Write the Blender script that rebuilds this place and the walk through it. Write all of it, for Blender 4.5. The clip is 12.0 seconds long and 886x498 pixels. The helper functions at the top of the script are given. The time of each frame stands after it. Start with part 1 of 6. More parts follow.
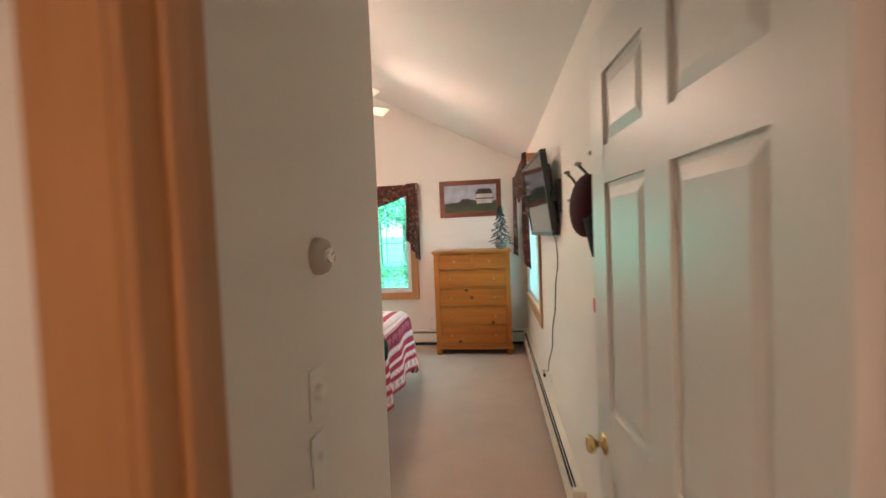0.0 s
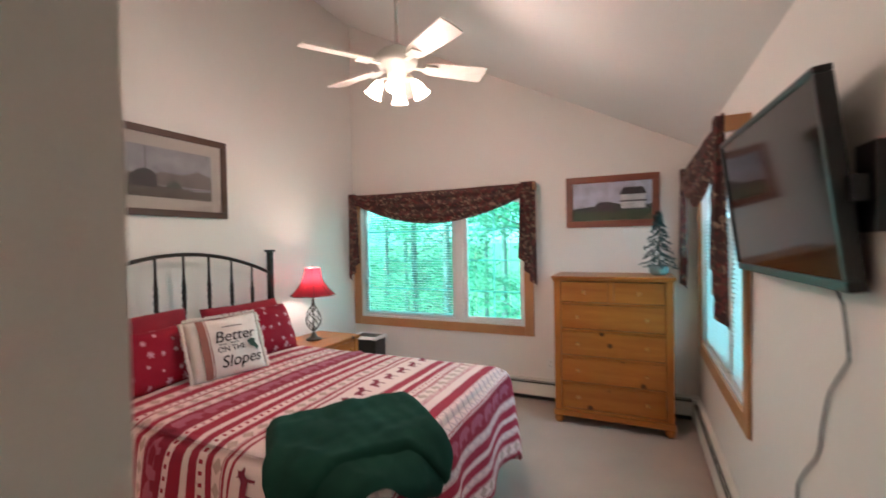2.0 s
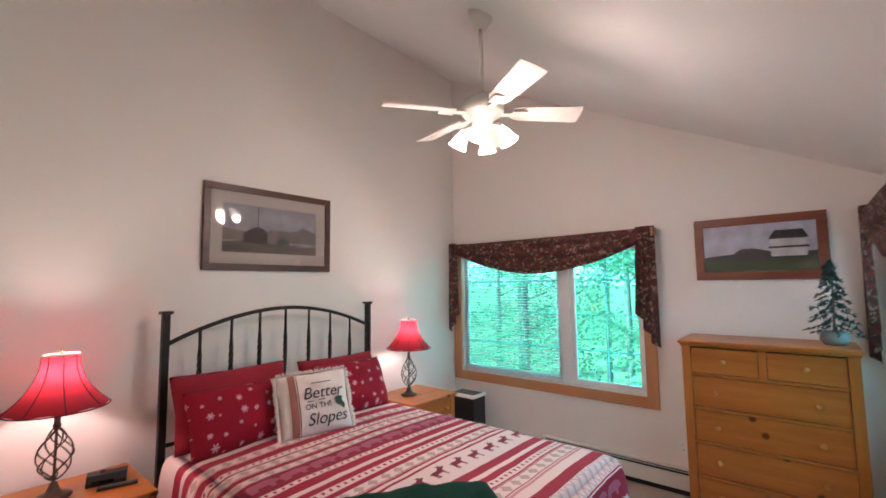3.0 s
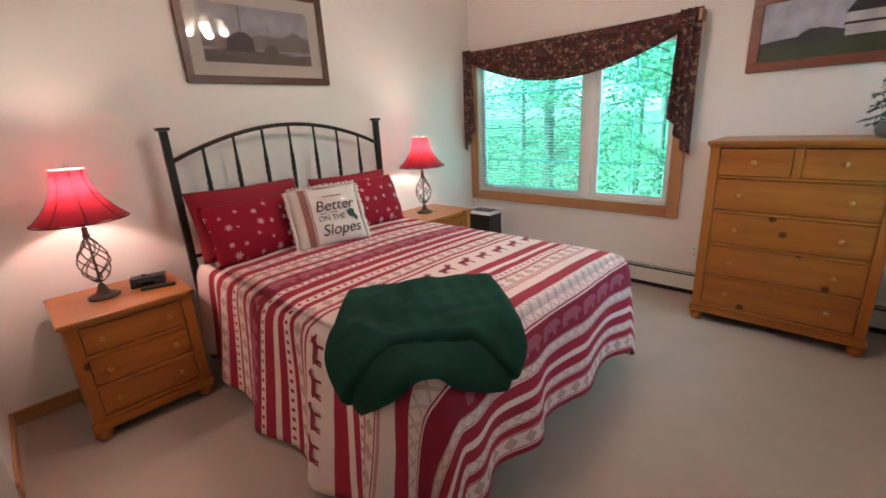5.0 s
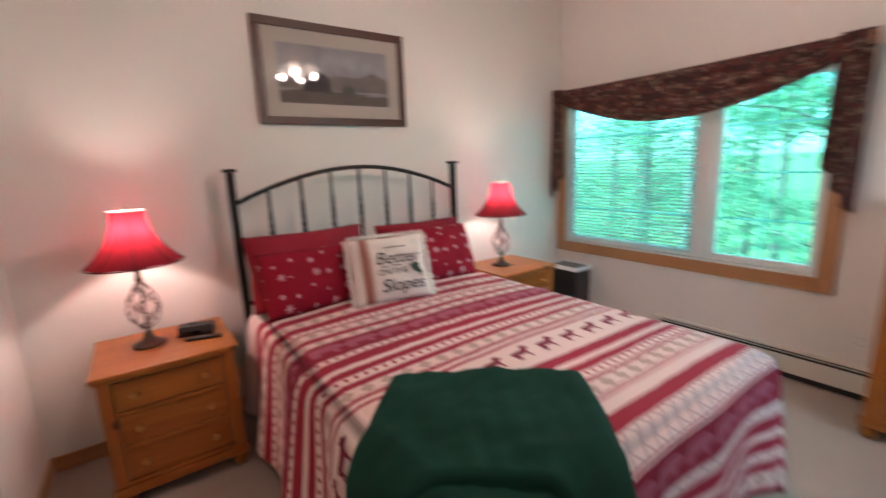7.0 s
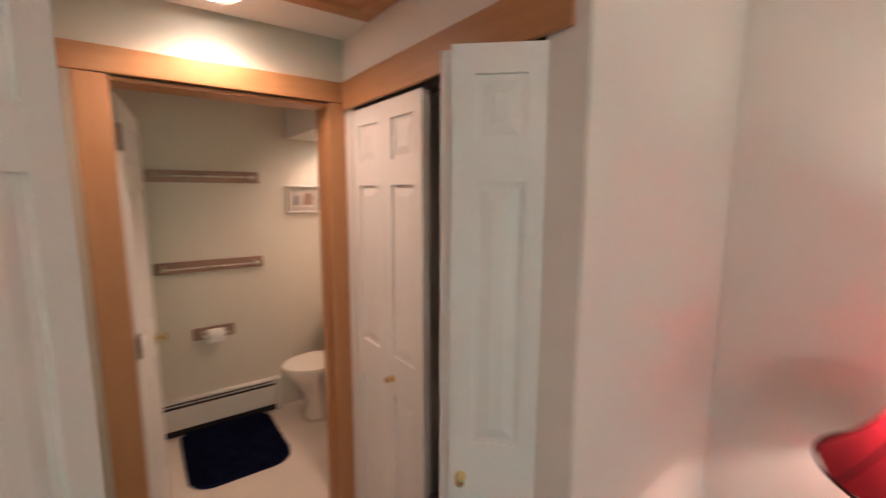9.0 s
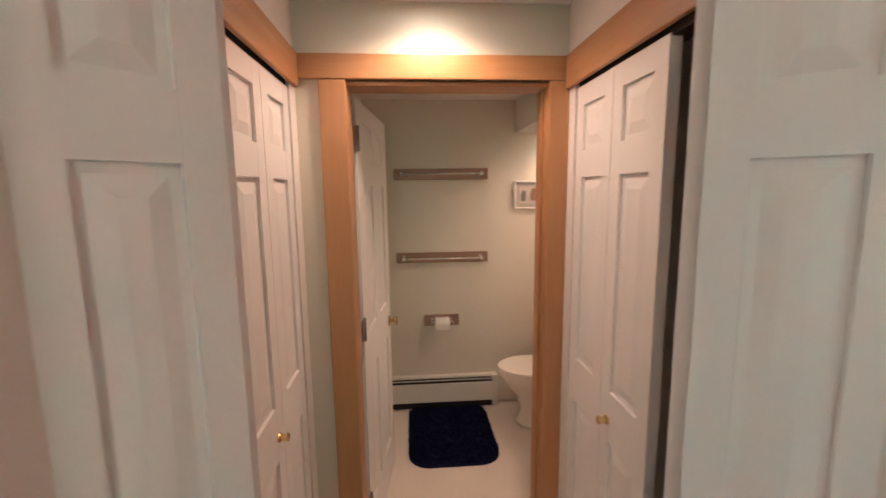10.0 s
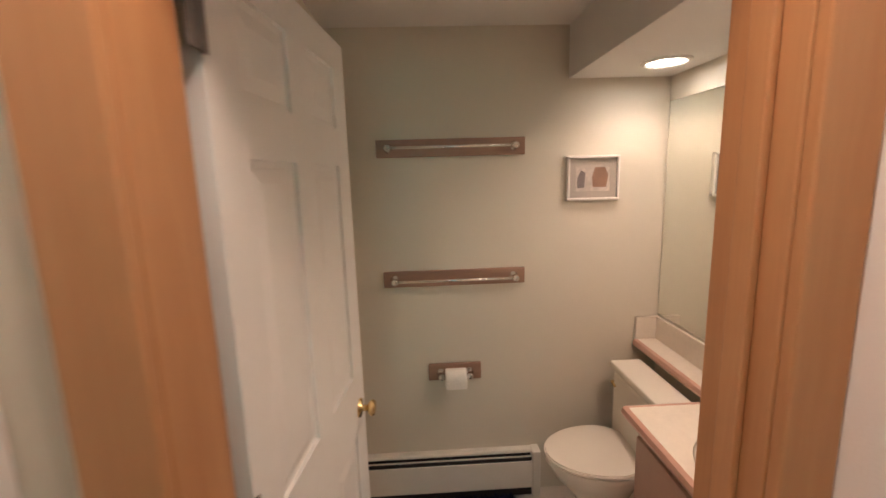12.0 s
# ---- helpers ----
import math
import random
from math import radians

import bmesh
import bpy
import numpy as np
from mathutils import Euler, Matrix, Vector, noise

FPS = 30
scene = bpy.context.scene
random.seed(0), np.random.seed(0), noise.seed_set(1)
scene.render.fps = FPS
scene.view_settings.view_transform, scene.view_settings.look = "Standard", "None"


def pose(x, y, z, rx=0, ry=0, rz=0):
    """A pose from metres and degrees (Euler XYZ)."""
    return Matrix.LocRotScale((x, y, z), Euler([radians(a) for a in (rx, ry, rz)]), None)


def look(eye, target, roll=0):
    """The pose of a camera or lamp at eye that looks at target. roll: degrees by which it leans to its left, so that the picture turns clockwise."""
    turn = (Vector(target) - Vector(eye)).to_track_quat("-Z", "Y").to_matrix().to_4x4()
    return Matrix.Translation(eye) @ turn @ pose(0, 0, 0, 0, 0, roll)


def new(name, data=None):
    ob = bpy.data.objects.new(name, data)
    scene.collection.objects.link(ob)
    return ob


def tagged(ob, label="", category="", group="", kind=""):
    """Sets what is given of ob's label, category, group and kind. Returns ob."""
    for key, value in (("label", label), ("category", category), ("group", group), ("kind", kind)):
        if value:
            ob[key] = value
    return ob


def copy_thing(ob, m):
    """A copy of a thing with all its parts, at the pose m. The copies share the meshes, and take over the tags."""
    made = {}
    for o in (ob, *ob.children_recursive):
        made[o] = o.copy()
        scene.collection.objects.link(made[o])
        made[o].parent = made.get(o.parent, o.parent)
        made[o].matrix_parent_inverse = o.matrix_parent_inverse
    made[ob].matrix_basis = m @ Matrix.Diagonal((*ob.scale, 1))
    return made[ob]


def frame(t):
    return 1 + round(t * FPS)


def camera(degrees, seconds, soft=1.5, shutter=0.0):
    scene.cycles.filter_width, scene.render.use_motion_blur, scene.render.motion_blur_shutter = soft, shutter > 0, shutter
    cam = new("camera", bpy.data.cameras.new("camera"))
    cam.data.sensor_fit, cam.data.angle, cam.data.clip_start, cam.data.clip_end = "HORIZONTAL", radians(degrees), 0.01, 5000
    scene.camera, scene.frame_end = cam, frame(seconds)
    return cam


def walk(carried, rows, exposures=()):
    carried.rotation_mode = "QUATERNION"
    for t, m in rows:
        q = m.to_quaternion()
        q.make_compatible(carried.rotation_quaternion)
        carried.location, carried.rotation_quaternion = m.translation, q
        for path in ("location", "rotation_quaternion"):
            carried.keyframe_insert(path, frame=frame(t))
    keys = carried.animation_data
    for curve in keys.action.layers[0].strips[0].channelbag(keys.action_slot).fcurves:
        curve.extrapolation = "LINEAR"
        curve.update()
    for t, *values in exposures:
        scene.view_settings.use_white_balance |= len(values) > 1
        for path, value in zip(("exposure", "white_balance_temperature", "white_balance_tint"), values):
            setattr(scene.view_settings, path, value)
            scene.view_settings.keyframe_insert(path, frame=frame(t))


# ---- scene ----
cam = camera(92.4, 12.0, 1.5, 0.5)
PATH = [
    (0, (0.589, 0.022, 1.502), (0.351, 2.006, 1.428), -2.3),
    (0.5, (0.551, 0.435, 1.534), (0.243, 2.409, 1.448), -1.1),
    (1, (0.485, 0.855, 1.573), (0.193, 2.832, 1.496), -1.8),
    (1.5, (0.489, 1.17, 1.57), (0.013, 3.11, 1.469), -1.5),
    (2, (0.508, 1.406, 1.596), (-0.32, 3.226, 1.563), -1.1),
    (2.5, (0.524, 1.599, 1.688), (-0.589, 3.257, 1.796), -1.1),
    (2.7, (0.533, 1.646, 1.7), (-0.682, 3.221, 1.906), -1.5),
    (4.3, (0.549, 1.854, 1.571), (-0.894, 3.199, 1.239), -2.0),
    (4.5, (0.554, 1.863, 1.551), (-0.87, 3.202, 1.127), -2.4),
    (5, (0.541, 1.861, 1.512), (-0.792, 3.234, 0.93), -3.2),
    (5.5, (0.517, 1.862, 1.52), (-0.667, 3.342, 0.882), -3.6),
    (6, (0.461, 1.861, 1.558), (-0.52, 3.489, 0.934), -3.2),
    (6.5, (0.381, 1.955, 1.522), (-0.715, 3.535, 0.972), -2.9),
    (7, (0.244, 2.187, 1.536), (-1.359, 3.318, 1.144), -2.3),
    (7.2, (0.178, 2.219, 1.544), (-1.589, 3.089, 1.194), -2.0),
    (8.8, (-1.038, 2.146, 1.635), (-2.467, 0.774, 1.36), -0.3),
    (9, (-1.142, 2.147, 1.663), (-2.305, 0.542, 1.396), 0.2),
    (9.5, (-1.216, 2.1, 1.659), (-1.771, 0.197, 1.392), -0.4),
    (10, (-1.319, 1.94, 1.651), (-1.468, -0.034, 1.372), -0.7),
    (10.5, (-1.404, 1.725, 1.638), (-1.285, -0.252, 1.36), -1.0),
    (11, (-1.394, 1.407, 1.709), (-1.146, -0.541, 1.333), -2.0),
    (11.5, (-1.342, 1.085, 1.68), (-1.307, -0.885, 1.338), -2.2),
    (12, (-1.407, 0.831, 1.631), (-1.494, -1.138, 1.293), -1.7),
]
# light levels: exposure in stops, watts, and glow of lit glass
EXPO = 2.75
DAY1, DAY2 = 3.7, 5.2
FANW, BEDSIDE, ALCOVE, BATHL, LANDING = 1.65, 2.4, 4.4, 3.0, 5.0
TULIP, DISC, BULB = 1.2, 4.0, 4.0
walk(cam, [(t, look(eye, target, roll)) for t, eye, target, roll in PATH],
     [(0, EXPO + 0.35, 6900, 18), (1.0, EXPO + 0.3, 6850, 18), (1.6, EXPO + 0.1, 6700, 20), (2.2, EXPO - 0.18, 6050, 22), (2.7, EXPO - 0.2, 6000, 24), (4.3, EXPO - 0.08, 6400, 22), (5.2, EXPO - 0.15, 6450, 22), (6.5, EXPO, 6350, 26), (7.2, EXPO - 0.3, 6300, 24), (9, EXPO - 0.3, 6550, 22), (10, EXPO - 0.28, 6500, 20), (10.5, EXPO - 0.08, 6400, 17), (11, EXPO - 0.15, 5950, 12), (11.6, EXPO - 0.25, 5800, 13), (12, EXPO - 0.25, 6100, 13)])

# ---- world, sun, large lights ----
world = bpy.data.worlds.new("sky_world")
scene.world = world
world.use_nodes = True
wn = world.node_tree.nodes
sky = wn.new("ShaderNodeTexSky")
sky.sky_type, sky.sun_disc = "NISHITA", False
sky.sun_elevation, sky.sun_rotation = radians(52), radians(215)
wn["Background"].inputs["Strength"].default_value = 0.15
world.node_tree.links.new(sky.outputs[0], wn["Background"].inputs[0])


def lamp(name, kind, m, watts, colour, **more):
    data = bpy.data.lights.new(name, kind)
    data.energy, data.color = watts, colour
    ob = new(name, data)
    ob.matrix_world = m
    if kind == "AREA":
        data.shape = "RECTANGLE"
        data.size, data.size_y = more["size"]
    elif kind == "SUN":
        data.angle = more["angle"]
    else:
        data.shadow_soft_size = more.get("radius", 0.04)
    if kind == "SPOT":
        data.spot_size, data.spot_blend = more["cone"], 0.6
    return ob


lamp("sun", "SUN", look((-6, -8.6, 13.4), (0, 0, 0)), 5.0, (1.0, 0.95, 0.86), angle=radians(0.6))
# sky light standing in the two window openings
lamp("window_skylight", "AREA", look((-1.54, 5.80, 1.4), (-1.54, 3.0, 1.1)), DAY1, (0.42, 1.0, 0.88), size=(1.95, 1.25))
lamp("window_skylight", "AREA", look((1.12, 4.68, 1.4), (-1.5, 4.68, 1.1)), DAY2, (0.74, 0.90, 1.0), size=(1.5, 1.25))

WARM = (1.0, 0.79, 0.66)
WARMER = (1.0, 0.71, 0.53)


# ---- materials ----
def material(name, colour, rough=0.6, metal=0.0, vary=0.08, scale=6.0, fine=120.0, bump=0.05, spec=0.5, stretch=None):
    """Plain paint, cloth or metal: two scales of colour variation and a fine relief."""
    m = bpy.data.materials.new(name)
    m.use_nodes = True
    n, l = m.node_tree.nodes, m.node_tree.links
    b = n["Principled BSDF"]
    co = n.new("ShaderNodeTexCoord")
    src = co.outputs["Object"]
    if stretch:
        mp = n.new("ShaderNodeMapping")
        mp.inputs["Scale"].default_value = stretch
        l.new(src, mp.inputs[0])
        src = mp.outputs[0]
    big, small = n.new("ShaderNodeTexNoise"), n.new("ShaderNodeTexNoise")
    big.inputs["Scale"].default_value, small.inputs["Scale"].default_value = scale, fine
    big.inputs["Detail"].default_value = 4
    l.new(src, big.inputs[0]), l.new(src, small.inputs[0])
    add = n.new("ShaderNodeMath")
    add.operation = "MULTIPLY_ADD"
    add.inputs[1].default_value = 0.5
    l.new(small.outputs[0], add.inputs[0]), l.new(big.outputs[0], add.inputs[2])
    ramp = n.new("ShaderNodeValToRGB")
    ramp.color_ramp.elements[0].position, ramp.color_ramp.elements[1].position = 0.45, 1.05
    ramp.color_ramp.elements[0].color = (*[c * (1 - vary) for c in colour], 1)
    ramp.color_ramp.elements[1].color = (*[min(1, c * (1 + vary)) for c in colour], 1)
    l.new(add.outputs[0], ramp.inputs[0]), l.new(ramp.outputs[0], b.inputs["Base Color"])
    bp = n.new("ShaderNodeBump")
    bp.inputs["Strength"].default_value, bp.inputs["Distance"].default_value = min(1, bump * 4), 0.002
    l.new(small.outputs[0], bp.inputs["Height"]), l.new(bp.outputs[0], b.inputs["Normal"])
    b.inputs["Roughness"].default_value, b.inputs["Metallic"].default_value = rough, metal
    b.inputs["Specular IOR Level"].default_value = spec
    return m


def wood(name, light, dark, axis=2, rough=0.4, knots=True, per_object=True):
    """Lengthwise grain along the axis, darker growth lines, a few knots."""
    m = bpy.data.materials.new(name)
    m.use_nodes = True
    n, l = m.node_tree.nodes, m.node_tree.links
    b = n["Principled BSDF"]
    co, mp, info = n.new("ShaderNodeTexCoord"), n.new("ShaderNodeMapping"), n.new("ShaderNodeObjectInfo")
    sc = [9.0, 9.0, 9.0]
    sc[axis] = 0.7
    mp.inputs["Scale"].default_value = sc
    shift = n.new("ShaderNodeVectorMath")
    shift.operation = "SCALE"
    shift.inputs[3].default_value = 1.0
    comb = n.new("ShaderNodeCombineXYZ")
    l.new(info.outputs["Random"], comb.inputs[0]), l.new(info.outputs["Random"], comb.inputs[1]), l.new(info.outputs["Random"], comb.inputs[2])
    l.new(comb.outputs[0], shift.inputs[0])
    shift.inputs[3].default_value = 7.0
    l.new(shift.outputs[0], mp.inputs["Location"])
    l.new(co.outputs["Object"], mp.inputs[0])
    a, f = n.new("ShaderNodeTexNoise"), n.new("ShaderNodeTexNoise")
    a.inputs["Scale"].default_value, a.inputs["Detail"].default_value, a.inputs["Distortion"].default_value = 1.2, 5, 1.2
    f.inputs["Scale"].default_value = 14
    l.new(mp.outputs[0], a.inputs[0]), l.new(mp.outputs[0], f.inputs[0])
    mix = n.new("ShaderNodeMath")
    mix.operation = "MULTIPLY_ADD"
    mix.inputs[1].default_value = 0.35
    l.new(f.outputs[0], mix.inputs[0]), l.new(a.outputs[0], mix.inputs[2])
    r = n.new("ShaderNodeValToRGB")
    r.color_ramp.elements[0].position, r.color_ramp.elements[1].position = 0.42, 0.95
    r.color_ramp.elements[0].color, r.color_ramp.elements[1].color = (*dark, 1), (*light, 1)
    l.new(mix.outputs[0], r.inputs[0])
    out = r.outputs[0]
    if knots:
        v = n.new("ShaderNodeTexVoronoi")
        v.inputs["Scale"].default_value = 4.2
        vm = n.new("ShaderNodeMapping")
        l.new(shift.outputs[0], vm.inputs["Location"])
        l.new(co.outputs["Object"], vm.inputs[0]), l.new(vm.outputs[0], v.inputs[0])
        kr = n.new("ShaderNodeValToRGB")
        kr.color_ramp.elements[0].position, kr.color_ramp.elements[1].position = 0.075, 0.12
        l.new(v.outputs["Distance"], kr.inputs[0])
        km = n.new("ShaderNodeMix")
        km.data_type = "RGBA"
        km.inputs[6].default_value = (dark[0] * 0.22, dark[1] * 0.18, dark[2] * 0.18, 1)
        l.new(kr.outputs[0], km.inputs[0]), l.new(out, km.inputs[7])
        out = km.outputs[2]
    l.new(out, b.inputs["Base Color"])
    bp = n.new("ShaderNodeBump")
    bp.inputs["Strength"].default_value, bp.inputs["Distance"].default_value = 0.15, 0.001
    l.new(f.outputs[0], bp.inputs["Height"]), l.new(bp.outputs[0], b.inputs["Normal"])
    b.inputs["Roughness"].default_value = rough
    return m


def glowing(name, colour, strength):
    m = bpy.data.materials.new(name)
    m.use_nodes = True
    b = m.node_tree.nodes["Principled BSDF"]
    b.inputs["Base Color"].default_value = (*colour, 1)
    b.inputs["Emission Color"].default_value = (*colour, 1)
    b.inputs["Emission Strength"].default_value = strength
    return m


def glassy(name, colour, rough=0.0):
    m = bpy.data.materials.new(name)
    m.use_nodes = True
    n, l = m.node_tree.nodes, m.node_tree.links
    n.remove(n["Principled BSDF"])
    t, g, mx, fr = n.new("ShaderNodeBsdfTransparent"), n.new("ShaderNodeBsdfGlossy"), n.new("ShaderNodeMixShader"), n.new("ShaderNodeFresnel")
    t.inputs[0].default_value = (*colour, 1)
    g.inputs["Roughness"].default_value = rough
    l.new(fr.outputs[0], mx.inputs[0]), l.new(t.outputs[0], mx.inputs[1]), l.new(g.outputs[0], mx.inputs[2])
    l.new(mx.outputs[0], n["Material Output"].inputs[0])
    return m


def translucent(name, colour, through_colour, amount=0.5, rough=0.8):
    m = bpy.data.materials.new(name)
    m.use_nodes = True
    n, l = m.node_tree.nodes, m.node_tree.links
    b = n["Principled BSDF"]
    no, ramp = n.new("ShaderNodeTexNoise"), n.new("ShaderNodeValToRGB")
    no.inputs["Scale"].default_value = 3.0
    ramp.color_ramp.elements[0].color = (*[c * 0.6 for c in colour], 1)
    ramp.color_ramp.elements[1].color = (*[min(1, c * 1.4) for c in colour], 1)
    l.new(no.outputs[0], ramp.inputs[0]), l.new(ramp.outputs[0], b.inputs["Base Color"])
    b.inputs["Roughness"].default_value = rough
    t, mx = n.new("ShaderNodeBsdfTranslucent"), n.new("ShaderNodeMixShader")
    t.inputs[0].default_value = (*through_colour, 1)
    mx.inputs[0].default_value = amount
    l.new(b.outputs[0], mx.inputs[1]), l.new(t.outputs[0], mx.inputs[2])
    l.new(mx.outputs[0], n["Material Output"].inputs[0])
    return m


def fabric_floral(name):
    m = material(name, (0.07, 0.025, 0.02), 0.85, fine=300, bump=0.15)
    n, l = m.node_tree.nodes, m.node_tree.links
    co = n.new("ShaderNodeTexCoord")
    v = n.new("ShaderNodeTexVoronoi")
    v.inputs["Scale"].default_value = 30
    d = n.new("ShaderNodeTexNoise")
    d.inputs["Scale"].default_value, d.inputs["Detail"].default_value = 30, 3
    l.new(co.outputs["Object"], v.inputs[0]), l.new(co.outputs["Object"], d.inputs[0])
    sep = n.new("ShaderNodeSeparateColor")
    l.new(v.outputs["Color"], sep.inputs[0])
    r = n.new("ShaderNodeValToRGB")
    r.color_ramp.interpolation = "CONSTANT"
    e = r.color_ramp.elements
    e[0].color, e[1].color, e[1].position = (0.055, 0.020, 0.017, 1), (0.13, 0.030, 0.026, 1), 0.35
    for p, c in ((0.6, (0.08, 0.045, 0.032, 1)), (0.76, (0.30, 0.19, 0.13, 1)), (0.87, (0.05, 0.02, 0.018, 1))):
        x = e.new(p)
        x.color = c
    mixv = n.new("ShaderNodeMath")
    mixv.operation = "MULTIPLY_ADD"
    mixv.inputs[1].default_value, mixv.inputs[2].default_value = 0.9, -0.2
    l.new(d.outputs[0], mixv.inputs[0])
    addv = n.new("ShaderNodeMath")
    l.new(sep.outputs[0], addv.inputs[0]), l.new(mixv.outputs[0], addv.inputs[1])
    sub = n.new("ShaderNodeMath")
    sub.operation = "SUBTRACT"
    sub.inputs[1].default_value = 0.2
    l.new(addv.outputs[0], sub.inputs[0]), l.new(sub.outputs[0], r.inputs[0])
    l.new(r.outputs[0], n["Principled BSDF"].inputs["Base Color"])
    return m


def fabric_flakes(name):
    """Red cotton with scattered pale snowflakes of two sizes."""
    m = material(name, (0.28, 0.007, 0.022), 0.8, spec=0.2, fine=350, bump=0.12)
    n, l = m.node_tree.nodes, m.node_tree.links
    base = n["Principled BSDF"].inputs["Base Color"].links[0].from_socket
    co = n.new("ShaderNodeTexCoord")
    sepc = n.new("ShaderNodeSeparateXYZ")
    l.new(co.outputs["Object"], sepc.inputs[0])
    flat = n.new("ShaderNodeCombineXYZ")
    l.new(sepc.outputs[1], flat.inputs[0]), l.new(sepc.outputs[2], flat.inputs[1])
    v = n.new("ShaderNodeTexVoronoi")
    v.voronoi_dimensions = "2D"
    v.inputs["Scale"].default_value, v.inputs["Randomness"].default_value = 11, 0.6
    l.new(flat.outputs[0], v.inputs[0])
    sc = n.new("ShaderNodeVectorMath")
    sc.operation = "SCALE"
    sc.inputs[3].default_value = 11.0
    l.new(flat.outputs[0], sc.inputs[0])
    dif = n.new("ShaderNodeVectorMath")
    dif.operation = "SUBTRACT"
    pos = n.new("ShaderNodeVectorMath")
    pos.operation = "SCALE"
    pos.inputs[3].default_value = 11.0
    l.new(v.outputs["Position"], pos.inputs[0])
    l.new(sc.outputs[0], dif.inputs[0]), l.new(pos.outputs[0], dif.inputs[1])
    sp = n.new("ShaderNodeSeparateXYZ")
    l.new(dif.outputs[0], sp.inputs[0])
    at = n.new("ShaderNodeMath")
    at.operation = "ARCTAN2"
    l.new(sp.outputs[1], at.inputs[0]), l.new(sp.outputs[0], at.inputs[1])
    six = n.new("ShaderNodeMath")
    six.operation = "MULTIPLY"
    six.inputs[1].default_value = 6
    l.new(at.outputs[0], six.inputs[0])
    cs = n.new("ShaderNodeMath")
    cs.operation = "COSINE"
    l.new(six.outputs[0], cs.inputs[0])
    lim = n.new("ShaderNodeMath")
    lim.operation = "MULTIPLY_ADD"
    lim.inputs[1].default_value, lim.inputs[2].default_value = 0.09, 0.15
    l.new(cs.outputs[0], lim.inputs[0])
    sepk = n.new("ShaderNodeSeparateColor")
    l.new(v.outputs["Color"], sepk.inputs[0])
    size = n.new("ShaderNodeMath")
    size.operation = "MULTIPLY_ADD"
    size.inputs[1].default_value, size.inputs[2].default_value = 0.8, 0.35
    l.new(sepk.outputs[0], size.inputs[0])
    lim2 = n.new("ShaderNodeMath")
    lim2.operation = "MULTIPLY"
    l.new(lim.outputs[0], lim2.inputs[0]), l.new(size.outputs[0], lim2.inputs[1])
    lt = n.new("ShaderNodeMath")
    lt.operation = "LESS_THAN"
    l.new(v.outputs["Distance"], lt.inputs[0]), l.new(lim2.outputs[0], lt.inputs[1])
    mx = n.new("ShaderNodeMix")
    mx.data_type = "RGBA"
    l.new(lt.outputs[0], mx.inputs[0]), l.new(base, mx.inputs[6])
    mx.inputs[7].default_value = (0.62, 0.36, 0.40, 1)
    l.new(mx.outputs[2], n["Principled BSDF"].inputs["Base Color"])
    return m


